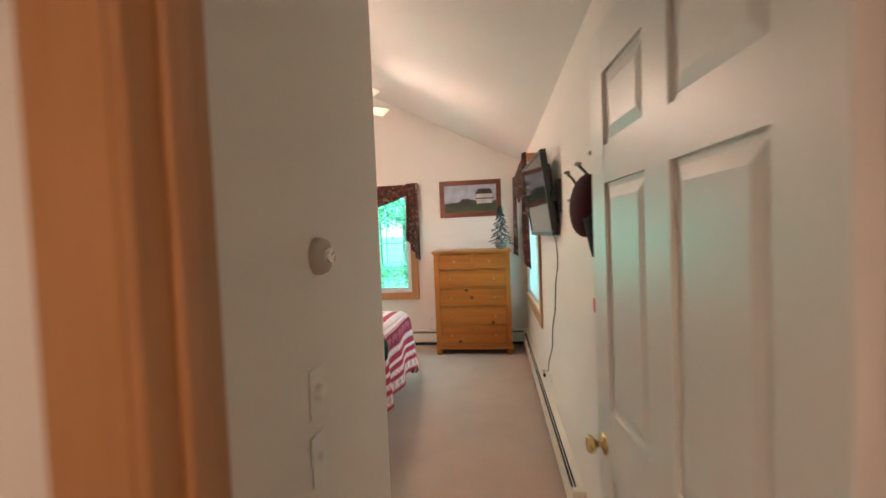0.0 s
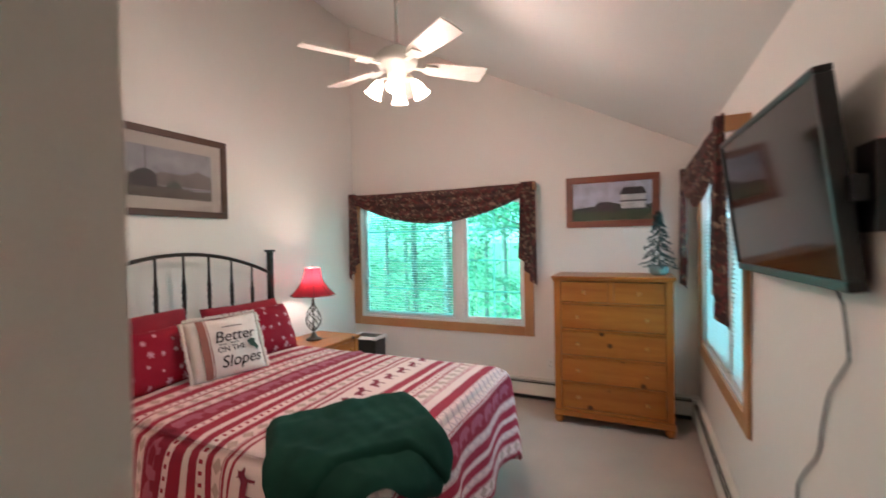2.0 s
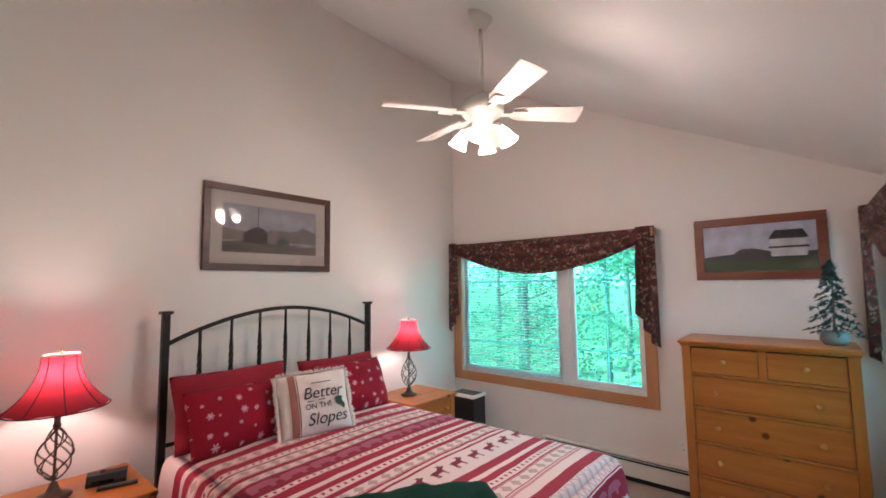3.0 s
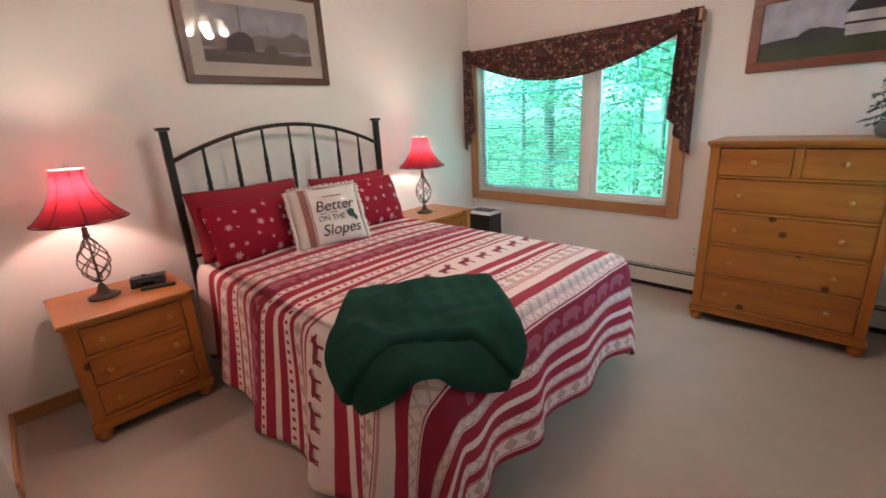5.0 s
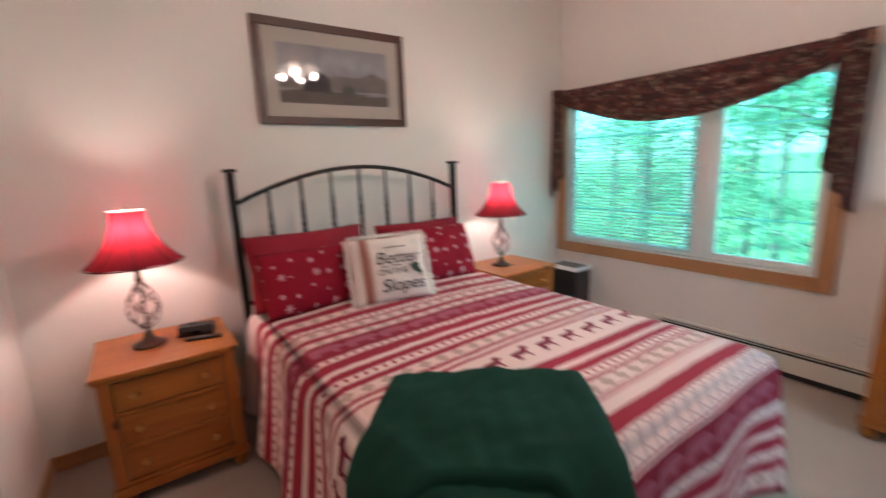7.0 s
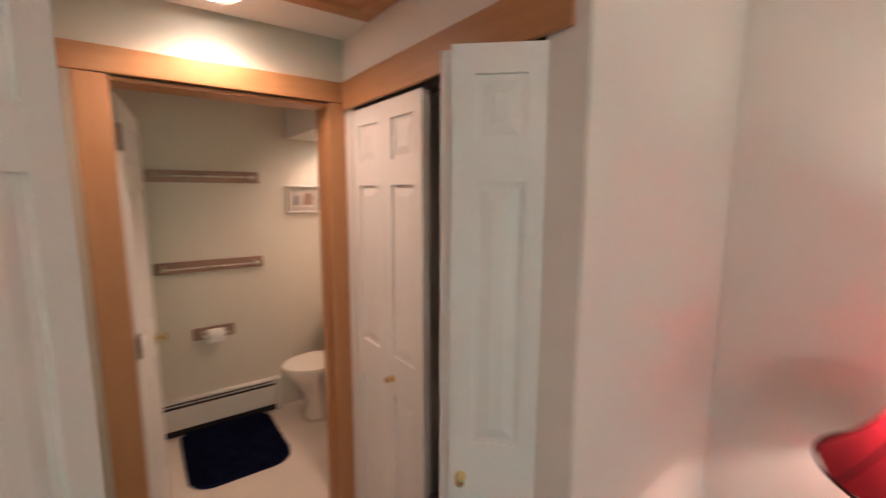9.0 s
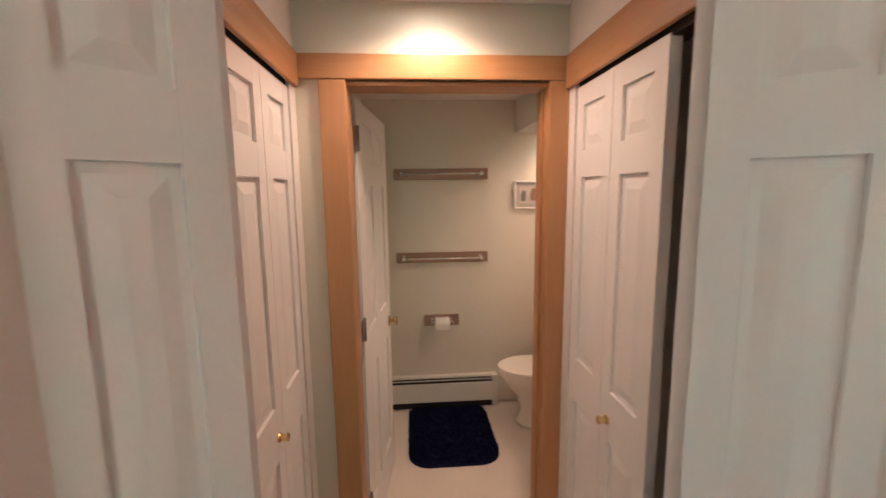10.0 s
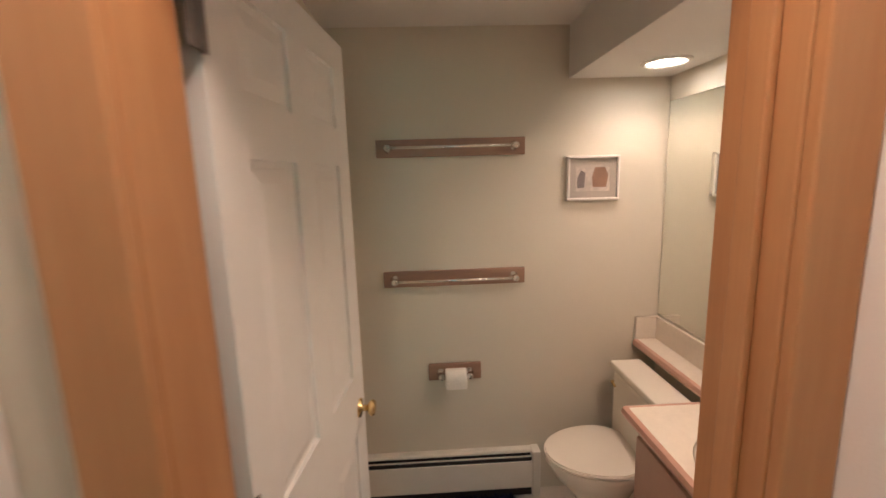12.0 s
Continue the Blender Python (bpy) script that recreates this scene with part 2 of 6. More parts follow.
def fabric_stripes(name):
    """Woven lodge stripes: bands follow the U of the cloth, small motifs run along V."""
    m = material(name, (0.5, 0.3, 0.3), 0.88, fine=260, bump=0.2)
    n, l = m.node_tree.nodes, m.node_tree.links
    uv = n.new("ShaderNodeUVMap")
    uv.uv_map = "UVMap"
    sp = n.new("ShaderNodeSeparateXYZ")
    l.new(uv.outputs[0], sp.inputs[0])

    def math(op, a, b=None, c=None):
        q = n.new("ShaderNodeMath")
        q.operation = op
        for i, s in enumerate((a, b, c)):
            if s is None:
                continue
            if isinstance(s, (int, float)):
                q.inputs[i].default_value = s
            else:
                l.new(s, q.inputs[i])
        return q.outputs[0]

    wob = n.new("ShaderNodeTexNoise")
    wob.inputs["Scale"].default_value = 9
    l.new(uv.outputs[0], wob.inputs[0])
    uu = math("MULTIPLY_ADD", wob.outputs[0], 0.008, math("SUBTRACT", sp.outputs[0], 0.004))
    cream, rose, red, wine, tan, grey = (0.80, 0.62, 0.58, 1), (0.60, 0.26, 0.28, 1), (0.37, 0.014, 0.040, 1), (0.30, 0.011, 0.036, 1), (0.52, 0.36, 0.31, 1), (0.60, 0.44, 0.44, 1)
    # (end of the band along U, colour, kind of motif)
    head = ((-2.16, cream, ""), (-2.08, red, ""), (-2.03, cream, ""), (-1.95, red, ""), (-1.865, cream, "tan"), (-1.80, red, ""), (-1.755, cream, "dots"), (-1.74, red, ""), (-1.665, cream, "tan"), (-1.63, red, ""), (-1.57, cream, "tan"), (-1.42, wine, ""), (-1.375, cream, "dots"),
            (-1.305, red, ""), (-1.27, cream, ""), (-1.225, red, ""), (-1.175, cream, "dots"), (-1.14, red, ""), (-1.06, cream, "tan"), (-1.045, red, ""), (-1.02, cream, ""), (-1.005, red, ""), (-0.9, cream, ""))
    foot = ((-0.807, cream, ""), (-0.745, red, ""), (-0.71, cream, ""), (-0.665, red, ""), (-0.62, cream, "dots"), (-0.605, red, ""), (-0.515, cream, "tan"), (-0.50, rose, ""), (-0.44, cream, ""), (-0.38, red, ""),
            (-0.28, cream, "snow"), (-0.14, wine, ""), (-0.085, cream, "snow"), (-0.02, red, ""), (0.01, cream, ""), (0.06, red, ""), (0.115, cream, "snow"), (0.155, red, ""), (0.24, cream, "tan"), (0.5, red, ""))

    def ramp(bands, start):
        end = bands[-1][0]
        r = n.new("ShaderNodeValToRGB")
        r.color_ramp.interpolation = "CONSTANT"
        e = r.color_ramp.elements
        edges = [start] + [b[0] for b in bands[:-1]]
        for k, (a, b) in enumerate(zip(edges, bands)):
            x = e[k] if k < 2 else e.new((a - start) / (end - start))
            x.position, x.color = (a - start) / (end - start), b[1]
        l.new(math("DIVIDE", math("SUBTRACT", uu, start), end - start), r.inputs[0])
        return r.outputs[0]

    def blend(mask, under, over):
        mx = n.new("ShaderNodeMix")
        mx.data_type = "RGBA"
        l.new(mask, mx.inputs[0])
        for k, c in ((6, under), (7, over)):
            if isinstance(c, tuple):
                mx.inputs[k].default_value = c
            else:
                l.new(c, mx.inputs[k])
        return mx.outputs[2]

    out = blend(math("GREATER_THAN", uu, -0.9), ramp(head, -2.4), ramp(foot, -0.9))
    v = sp.outputs[1]
    start = -2.4
    for end, colour, kind in head + foot:
        if kind:
            mid, half = (start + end) / 2, (end - start) / 2
            off = math("DIVIDE", math("ABSOLUTE", math("SUBTRACT", uu, mid)), half)
            if kind == "dots":
                mask = math("MULTIPLY", math("LESS_THAN", off, 0.45), math("LESS_THAN", math("PINGPONG", v, 0.021), 0.0075))
                ink = red
            elif kind == "tan":
                mask = math("LESS_THAN", math("ADD", math("MULTIPLY", off, 0.9), math("DIVIDE", math("PINGPONG", v, 0.042), 0.042)), 0.72)
                ink = tan
            else:
                arm = math("ABSOLUTE", math("SUBTRACT", off, math("DIVIDE", math("PINGPONG", v, 0.034), 0.034)))
                mask = math("MULTIPLY", math("LESS_THAN", off, 0.72), math("LESS_THAN", arm, 0.22))
                ink = grey
            out = blend(mask, out, ink)
            if kind != "dots":
                out = blend(math("LESS_THAN", math("ABSOLUTE", math("SUBTRACT", off, 0.84)), 0.07), out, red)
        start = end
    weave = n.new("ShaderNodeTexNoise")
    weave.inputs["Scale"].default_value = 160
    l.new(uv.outputs[0], weave.inputs[0])
    mul = n.new("ShaderNodeMix")
    mul.data_type, mul.blend_type = "RGBA", "OVERLAY"
    mul.inputs[0].default_value = 0.15
    l.new(out, mul.inputs[6]), l.new(weave.outputs["Color"], mul.inputs[7])
    hs = n.new("ShaderNodeHueSaturation")
    l.new(mul.outputs[2], hs.inputs["Color"])
    l.new(hs.outputs[0], n["Principled BSDF"].inputs["Base Color"])
    return m


M_WALL = material("wall_paint", (0.80, 0.755, 0.70), 0.65, vary=0.02, scale=1.2, fine=220, bump=0.06, spec=0.3)
M_BATHWALL = material("bath_wall_paint", (0.68, 0.625, 0.52), 0.5, vary=0.02, scale=1.2, fine=220, bump=0.06)
M_CEIL = material("ceiling_paint", (0.80, 0.78, 0.74), 0.9, vary=0.02, scale=1.5, fine=160, bump=0.1, spec=0.2)
M_CARPET = material("carpet_pile", (0.46, 0.365, 0.305), 0.98, vary=0.06, scale=3.0, fine=420, bump=0.6, spec=0.1)
M_VINYL = material("bath_floor_vinyl", (0.72, 0.64, 0.55), 0.35, vary=0.05, scale=3, fine=60, bump=0.02)
M_WHITE = material("white_door_paint", (0.80, 0.78, 0.74), 0.38, vary=0.02, scale=2, fine=90, bump=0.03)
M_TRIM = wood("fir_trim", (0.52, 0.27, 0.12), (0.42, 0.19, 0.075), 2, 0.4, knots=False)
M_TRIMX = wood("fir_trim_across", (0.52, 0.27, 0.12), (0.42, 0.19, 0.075), 0, 0.4, knots=False)
M_TRIMY = wood("fir_trim_along", (0.52, 0.27, 0.12), (0.42, 0.19, 0.075), 1, 0.4, knots=False)
M_PINE = wood("honey_pine", (0.44, 0.150, 0.024), (0.31, 0.086, 0.011), 0, 0.33)
M_PINEV = wood("honey_pine_upright", (0.44, 0.150, 0.024), (0.31, 0.086, 0.011), 2, 0.33)
M_PINEY = wood("honey_pine_side", (0.44, 0.150, 0.024), (0.31, 0.086, 0.011), 1, 0.33)
M_KNOB = material("pine_knob", (0.50, 0.21, 0.05), 0.3, vary=0.1, scale=20)
M_IRON = material("dark_iron", (0.028, 0.022, 0.018), 0.45, 0.6, vary=0.3, scale=20, fine=200, bump=0.1)
M_LAMPIRON = material("bronzed_iron", (0.10, 0.078, 0.06), 0.5, 0.7, vary=0.3, scale=30, fine=200, bump=0.15)
M_HEAT = material("heater_enamel", (0.74, 0.70, 0.62), 0.4, vary=0.03)
# Near black; also fills slots and gaps in place of their shade.
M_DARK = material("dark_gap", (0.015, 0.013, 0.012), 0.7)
M_BLACK = material("black_plastic", (0.012, 0.012, 0.013), 0.35, vary=0.2)
M_SCREEN = material("tv_screen", (0.008, 0.008, 0.009), 0.08, vary=0.1, bump=0.0)
M_BRASS = material("polished_brass", (0.75, 0.55, 0.26), 0.2, 1.0, vary=0.05)
M_CHROME = material("chrome", (0.80, 0.78, 0.75), 0.12, 1.0, vary=0.03, bump=0.0)
M_NICKEL = material("aged_nickel", (0.20, 0.17, 0.15), 0.5, 0.35, vary=0.15, scale=25)
M_WALNUT = wood("bar_backing_wood", (0.36, 0.22, 0.15), (0.27, 0.15, 0.10), 0, 0.4, knots=False)
M_PORC = material("porcelain", (0.82, 0.76, 0.66), 0.12, vary=0.01, bump=0.0)
M_COUNTER = material("cream_laminate", (0.74, 0.66, 0.56), 0.3, vary=0.04, scale=40)
M_PINK = material("pink_laminate_edge", (0.56, 0.33, 0.25), 0.35, vary=0.06, scale=20)
M_VAN = material("vanity_front", (0.50, 0.32, 0.24), 0.4, vary=0.06)
M_MAT = material("navy_pile", (0.008, 0.011, 0.038), 0.98, vary=0.4, scale=12, fine=300, bump=0.8, spec=0.1)
M_PAPER = material("tissue_paper", (0.82, 0.78, 0.72), 0.9)
M_MIRROR = material("mirror_silver", (0.86, 0.89, 0.84), 0.01, 1.0, vary=0.0, bump=0.0)
M_GLASS = glassy("window_glass", (0.50, 1.0, 1.0))
M_PICGLASS = glassy("picture_glass", (0.97, 0.97, 0.97), 0.02)
M_VINYLW = material("white_vinyl_sash", (0.78, 0.80, 0.78), 0.4, vary=0.02)
M_SLAT = translucent("blind_slat", (0.74, 0.78, 0.77), (0.75, 0.85, 0.85), 0.6, 0.5)
M_SWAG = fabric_floral("floral_cotton")
M_STRIPE = fabric_stripes("lodge_stripe_cloth")
M_FLAKE = fabric_flakes("snowflake_cotton")
M_RED = material("crimson_cotton", (0.27, 0.005, 0.018), 0.85, vary=0.1, scale=8, fine=350, bump=0.12)
M_CREAMC = material("cream_canvas", (0.78, 0.70, 0.64), 0.9, vary=0.06, scale=14, fine=320, bump=0.25)
M_SHEET = material("white_cotton_sheet", (0.74, 0.64, 0.60), 0.9, vary=0.05, fine=300, bump=0.1)
M_GREEN = material("green_fleece", (0.009, 0.045, 0.030), 0.97, vary=0.28, scale=7, fine=380, bump=0.5, spec=0.15)
M_INK = material("print_ink", (0.05, 0.03, 0.03), 0.85)
M_INKRED = material("print_red_brown", (0.33, 0.13, 0.10), 0.85)
M_INKGREEN = material("print_green", (0.03, 0.07, 0.05), 0.85)
M_MOOSE = material("woven_moose_red", (0.24, 0.02, 0.04), 0.9, fine=260, bump=0.2)
M_MOOSEP = material("woven_bear_rose", (0.42, 0.10, 0.15), 0.9, fine=260, bump=0.2)
M_SHADE = translucent("red_silk_shade", (0.26, 0.008, 0.02), (0.42, 0.025, 0.04), 0.22)
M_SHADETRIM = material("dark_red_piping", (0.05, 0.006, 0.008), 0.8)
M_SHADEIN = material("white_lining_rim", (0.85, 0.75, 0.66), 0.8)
M_FAN = material("white_fan_enamel", (0.80, 0.76, 0.70), 0.35, vary=0.02)
M_BLADE = wood("whitewashed_blade", (0.80, 0.72, 0.64), (0.72, 0.62, 0.53), 0, 0.4, knots=False)
M_TULIP = glowing("lit_frosted_glass", (1.0, 0.86, 0.68), TULIP)
M_DISC = glowing("lit_lens", (1.0, 0.90, 0.76), DISC)
M_BULB = glowing("lit_bulb", (1.0, 0.82, 0.60), BULB)
M_FRAME = wood("walnut_frame", (0.11, 0.052, 0.032), (0.06, 0.026, 0.016), 0, 0.4, knots=False)
M_FRAMER = wood("mahogany_frame", (0.24, 0.075, 0.040), (0.16, 0.044, 0.024), 0, 0.35, knots=False)
M_MATBOARD = material("mat_board", (0.55, 0.49, 0.42), 0.9, vary=0.02)
M_WFRAME = material("white_frame", (0.78, 0.74, 0.68), 0.5)
M_CAP = material("maroon_felt", (0.05, 0.007, 0.012), 0.95, vary=0.2, scale=15, fine=350, bump=0.3)
M_CAPDK = material("cap_brim_black", (0.007, 0.005, 0.007), 0.97, fine=300, bump=0.2)
M_REDPL = material("red_nylon", (0.70, 0.03, 0.02), 0.5, vary=0.08)
M_PALEKNOB = material("pale_ceramic", (0.46, 0.40, 0.34), 0.4, vary=0.1)
M_BINBAG = material("white_bin_liner", (0.74, 0.74, 0.74), 0.4, vary=0.06, bump=0.2)
M_PINETREE = material("frosted_needles", (0.035, 0.085, 0.078), 0.8, vary=0.6, scale=25)
M_POT = material("stoneware_pot", (0.16, 0.21, 0.20), 0.4)
M_LEAF = translucent("maple_leaves", (0.11, 0.25, 0.14), (0.20, 0.44, 0.24), 0.45, 0.5)
M_BARK = material("grey_bark", (0.16, 0.135, 0.11), 0.95, vary=0.4, scale=6, fine=60, bump=0.8)
M_GROUND = material("forest_floor", (0.09, 0.12, 0.045), 0.98, vary=0.6, scale=0.8, fine=20, bump=0.4)


# ---- mesh helpers ----
def box(bm, x0, y0, z0, x1, y1, z1, bevel=0.0):
    g = bmesh.ops.create_cube(bm, size=1.0)["verts"]
    bmesh.ops.scale(bm, vec=(abs(x1 - x0), abs(y1 - y0), abs(z1 - z0)), verts=g)
    bmesh.ops.translate(bm, vec=((x0 + x1) / 2, (y0 + y1) / 2, (z0 + z1) / 2), verts=g)
    if bevel:
        es = list({e for v in g for e in v.link_edges})
        bmesh.ops.bevel(bm, geom=es, offset=bevel, segments=2, profile=0.6, affect="EDGES")
    return bm


def boxes(*lists):
    bm = bmesh.new()
    for b in lists:
        box(bm, *b)
    return bm


def lathe(profile, n=24, centre=(0, 0, 0), sx=1.0, sy=1.0, bm=None):
    bm = bm or bmesh.new()
    rings = []
    for r, z in profile:
        if r < 1e-5:
            rings.append([bm.verts.new((centre[0], centre[1], centre[2] + z))])
        else:
            rings.append([bm.verts.new((centre[0] + sx * r * math.cos(2 * math.pi * i / n), centre[1] + sy * r * math.sin(2 * math.pi * i / n), centre[2] + z)) for i in range(n)])
    for a, b in zip(rings, rings[1:]):
        for i in range(n):
            j = (i + 1) % n
            if len(a) == 1 and len(b) > 1:
                bm.faces.new((a[0], b[i], b[j]))
            elif len(b) == 1 and len(a) > 1:
                bm.faces.new((a[i], a[j], b[0]))
            elif len(a) > 1:
                bm.faces.new((a[i], a[j], b[j], b[i]))
    for f in bm.faces:
        f.smooth = True
    return bm


def tube(points, radius, n=8, bm=None, taper=None, flat=1.0):
    bm = bm or bmesh.new()
    pts = [Vector(p) for p in points]
    rings = []
    up = Vector((0.0, 0.0, 1.0))
    for i, p in enumerate(pts):
        d = (pts[min(i + 1, len(pts) - 1)] - pts[max(i - 1, 0)]).normalized()
        side = d.cross(up)
        if side.length < 0.05:
            side = d.cross(Vector((0, 1, 0)))
        side.normalize()
        top = side.cross(d).normalized()
        r = radius if taper is None else radius * (1 + (taper - 1) * i / (len(pts) - 1))
        rings.append([bm.verts.new(p + side * r * math.cos(2 * math.pi * k / n) + top * r * flat * math.sin(2 * math.pi * k / n)) for k in range(n)])
    for a, b in zip(rings, rings[1:]):
        for k in range(n):
            f = bm.faces.new((a[k], a[(k + 1) % n], b[(k + 1) % n], b[k]))
            f.smooth = True
    bm.faces.new(rings[0][::-1])
    bm.faces.new(rings[-1])
    return bm


def turned(bm, m):
    bmesh.ops.transform(bm, matrix=m, verts=bm.verts)
    return bm


def slab(outline, axis, lo, hi, bm=None):
    """A flat outline (two coordinates a point) pushed through from lo to hi along the axis."""
    bm = bm or bmesh.new()

    def spot(a, b, c):
        return {"x": (c, a, b), "y": (a, c, b), "z": (a, b, c)}[axis]

    low, high = [bm.verts.new(spot(a, b, lo)) for a, b in outline], [bm.verts.new(spot(a, b, hi)) for a, b in outline]
    bm.faces.new(low), bm.faces.new(high[::-1])
    for i in range(len(low)):
        j = (i + 1) % len(low)
        bm.faces.new((low[i], high[i], high[j], low[j]))
    bmesh.ops.recalc_face_normals(bm, faces=bm.faces)
    return bm


def part(name, bm, mat, parent=None, label="", fix=True):
    if fix:
        bmesh.ops.recalc_face_normals(bm, faces=bm.faces)
    me = bpy.data.meshes.new(name)
    bm.to_mesh(me)
    bm.free()
    me.materials.append(mat)
    ob = new(name, me)
    if parent is not None:
        ob.parent = parent
    if label:
        ob["label"] = label
    return ob


def thing(name, place, label, category, group="", rz=0.0):
    ob = new(name)
    ob.matrix_world = pose(*place, 0, 0, rz)
    ob.empty_display_size = 0.1
    return tagged(ob, label, category, group)


def setting(name, bm, mat, label, category):
    return tagged(part(name, bm, mat), label, category, kind="structure")


def same(name, mesh, parent, place=(0, 0, 0)):
    ob = new(name, mesh)
    ob.parent, ob.location = parent, place
    return ob


def sheet(nu, nv, f, bm=None, uvf=None, smooth=True):
    bm = bm or bmesh.new()
    g = [[bm.verts.new(f(i / nu, j / nv)) for j in range(nv + 1)] for i in range(nu + 1)]
    uv = bm.loops.layers.uv.verify() if uvf else None
    for i in range(nu):
        for j in range(nv):
            fc = bm.faces.new((g[i][j], g[i + 1][j], g[i + 1][j + 1], g[i][j + 1]))
            fc.smooth = smooth
            if uvf:
                for lp, (a, b) in zip(fc.loops, ((i, j), (i + 1, j), (i + 1, j + 1), (i, j + 1))):
                    lp[uv].uv = uvf(a / nu, b / nv)
    return bm


# ---- structure ----
XE, XW, YN, YS = 1.0, -2.63, 5.68, 1.60      # bedroom faces
ZE, RISE = 2.38, 0.508                     # low side of the sloped ceiling and its rise
AE, AW, YB = -0.93, -1.90, 0.37            # closet passage and its bathroom wall
XT = 0.157                                 # wall with the thermostat
ZL = 2.29                                  # low ceiling of the passage
BE, BW, BS, BN = -1.00, -2.55, -1.14, 0.25 # bathroom faces
YD = 0.40                                  # landing side of the entry wall


def roof(x):
    return ZE + (XE - x) * RISE


setting("floor", boxes((-2.75, 0.31, -0.1, 1.15, 5.83, 0.0), (0.0, -1.4, -0.1, 1.15, 0.306, 0.0)), M_CARPET, "beige cut pile carpet over the whole bedroom", "floor")
setting("floor_bathroom", boxes((-2.7, -1.3, -0.1, -0.9, 0.306, -0.004)), M_VINYL, "pale cream vinyl bathroom floor", "floor")


def gable(y0, y1, x0, x1, low, holes=()):
    """Wall across the room between two y, from low up to the slope; holes are (x0, z0, x1, z1)."""
    bm = bmesh.new()
    if not holes:
        return slab([(x0, low), (x1, low), (x1, roof(x1) + 0.03), (x0, roof(x0) + 0.03)], "y", y0, y1, bm)
    hx0, hz0, hx1, hz1 = holes[0]
    slab([(x0, low), (hx0, low), (hx0, roof(hx0) + 0.03), (x0, roof(x0) + 0.03)], "y", y0, y1, bm)
    slab([(hx1, low), (x1, low), (x1, roof(x1) + 0.03), (hx1, roof(hx1) + 0.03)], "y", y0, y1, bm)
    slab([(hx0, hz1), (hx1, hz1), (hx1, roof(hx1) + 0.03), (hx0, roof(hx0) + 0.03)], "y", y0, y1, bm)
    if hz0 > low:
        slab([(hx0, low), (hx1, low), (hx1, hz0), (hx0, hz0)], "y", y0, y1, bm)
    return bm


W1 = (-2.525, 0.72, -0.53, 2.06)   # north window opening: x, z
W2 = (3.92, 0.72, 5.46, 2.06)     # east window opening: y, z
setting("wall_north", gable(YN, 5.83, -2.75, 1.15, 0.0, (W1,)), M_WALL, "cream painted gable wall with a wide window", "wall")
setting("wall_east", boxes((XE, -1.4, 0, 1.15, W2[0], ZE + 0.02), (XE, W2[2], 0, 1.15, YN - 0.002, ZE + 0.02), (XE, W2[0], 0, 1.15, W2[2], W2[1]), (XE, W2[0], W2[3], 1.15, W2[2], ZE + 0.02)),
        M_WALL, "cream painted wall below the eaves with a window", "wall")
setting("wall_west", boxes((-2.78, 1.48, 0, XW, YN - 0.002, roof(XW) + 0.05)), M_WALL, "tall cream painted wall behind the bed", "wall")
setting("wall_south", gable(1.48, YS, XW + 0.002, AW - 0.004, 0.0), M_WALL, "short cream wall beside the closet passage", "wall")
setting("wall_over_passage", gable(1.48, YS, AW, AE, ZL), M_WALL, "cream wall above the closet passage", "wall")
setting("wall_closet_end", gable(1.48, YS, AE + 0.004, 0.0495, 0.0), M_WALL, "cream wall at the end of the closets", "wall")
setting("wall_thermostat", slab([(0.492, 0), (YS, 0), (YS, roof(XT)), (0.492, roof(XT))], "x", 0.05, XT), M_WALL, "cream wall of the entry with thermostat and switches", "wall")
setting("wall_entry", boxes((-0.88, YD, 0, 0.239, 0.49, 2.9), (0.239, YD, 2.06, XE - 0.002, 0.49, 2.9), (0.985, YD, 0, XE - 0.002, 0.47, 2.058)), M_WALL, "cream wall round the entry door", "wall")
setting("wall_bathroom", boxes((BW, BN, 0, -1.842, YB, 2.6), (-1.09, BN, 0, -0.88, YB, 2.6), (-1.842, BN, 2.04, -1.09, YB, 2.6)), M_BATHWALL, "pale sage wall with the bathroom doorway", "wall")
setting("wall_bath_south", boxes((BW - 0.15, BS - 0.12, 0, BE + 0.12, BS, 2.4)), M_BATHWALL, "pale sage bathroom wall with towel bars", "wall")
setting("wall_bath_west", boxes((BW - 0.12, BS + 0.002, 0, BW, BN - 0.002, 2.4)), M_BATHWALL, "pale sage wall behind the vanity", "wall")
setting("wall_bath_east", boxes((BE, BS + 0.002, 0, BE + 0.12, BN - 0.002, 2.4)), M_BATHWALL, "pale sage wall behind the open door", "wall")
# closets: side faces of the passage, back walls
for x0, x1, nm, lb in ((AW - 0.10, AW, "wall_closet_west", "pale closet wall west of the passage"), (AE, AE + 0.10, "wall_closet_east", "pale closet wall east of the passage")):
    setting(nm, boxes((x0, YB + 0.002, 0, x1, 0.445, 2.6), (x0, 1.492, 0, x1, 1.596, ZL), (x0, 0.445, 2.03, x1, 1.492, 2.6)), M_WALL, lb, "wall")
setting("wall_closet_back", boxes((-2.67, YB + 0.004, 0, -2.55, 1.478, 2.6)), M_WALL, "closet back wall", "wall")
setting("wall_landing", boxes((-0.88, -1.4, 0, -0.86, YD - 0.002, 2.5), (-0.86, -1.52, 0, 1.15, -1.402, 2.5)), M_WALL, "cream walls of the landing", "wall")
setting("floor_landing", boxes((-0.88, -1.4, -0.1, -0.002, 0.306, 0.0)), M_CARPET, "beige carpet of the landing", "floor")
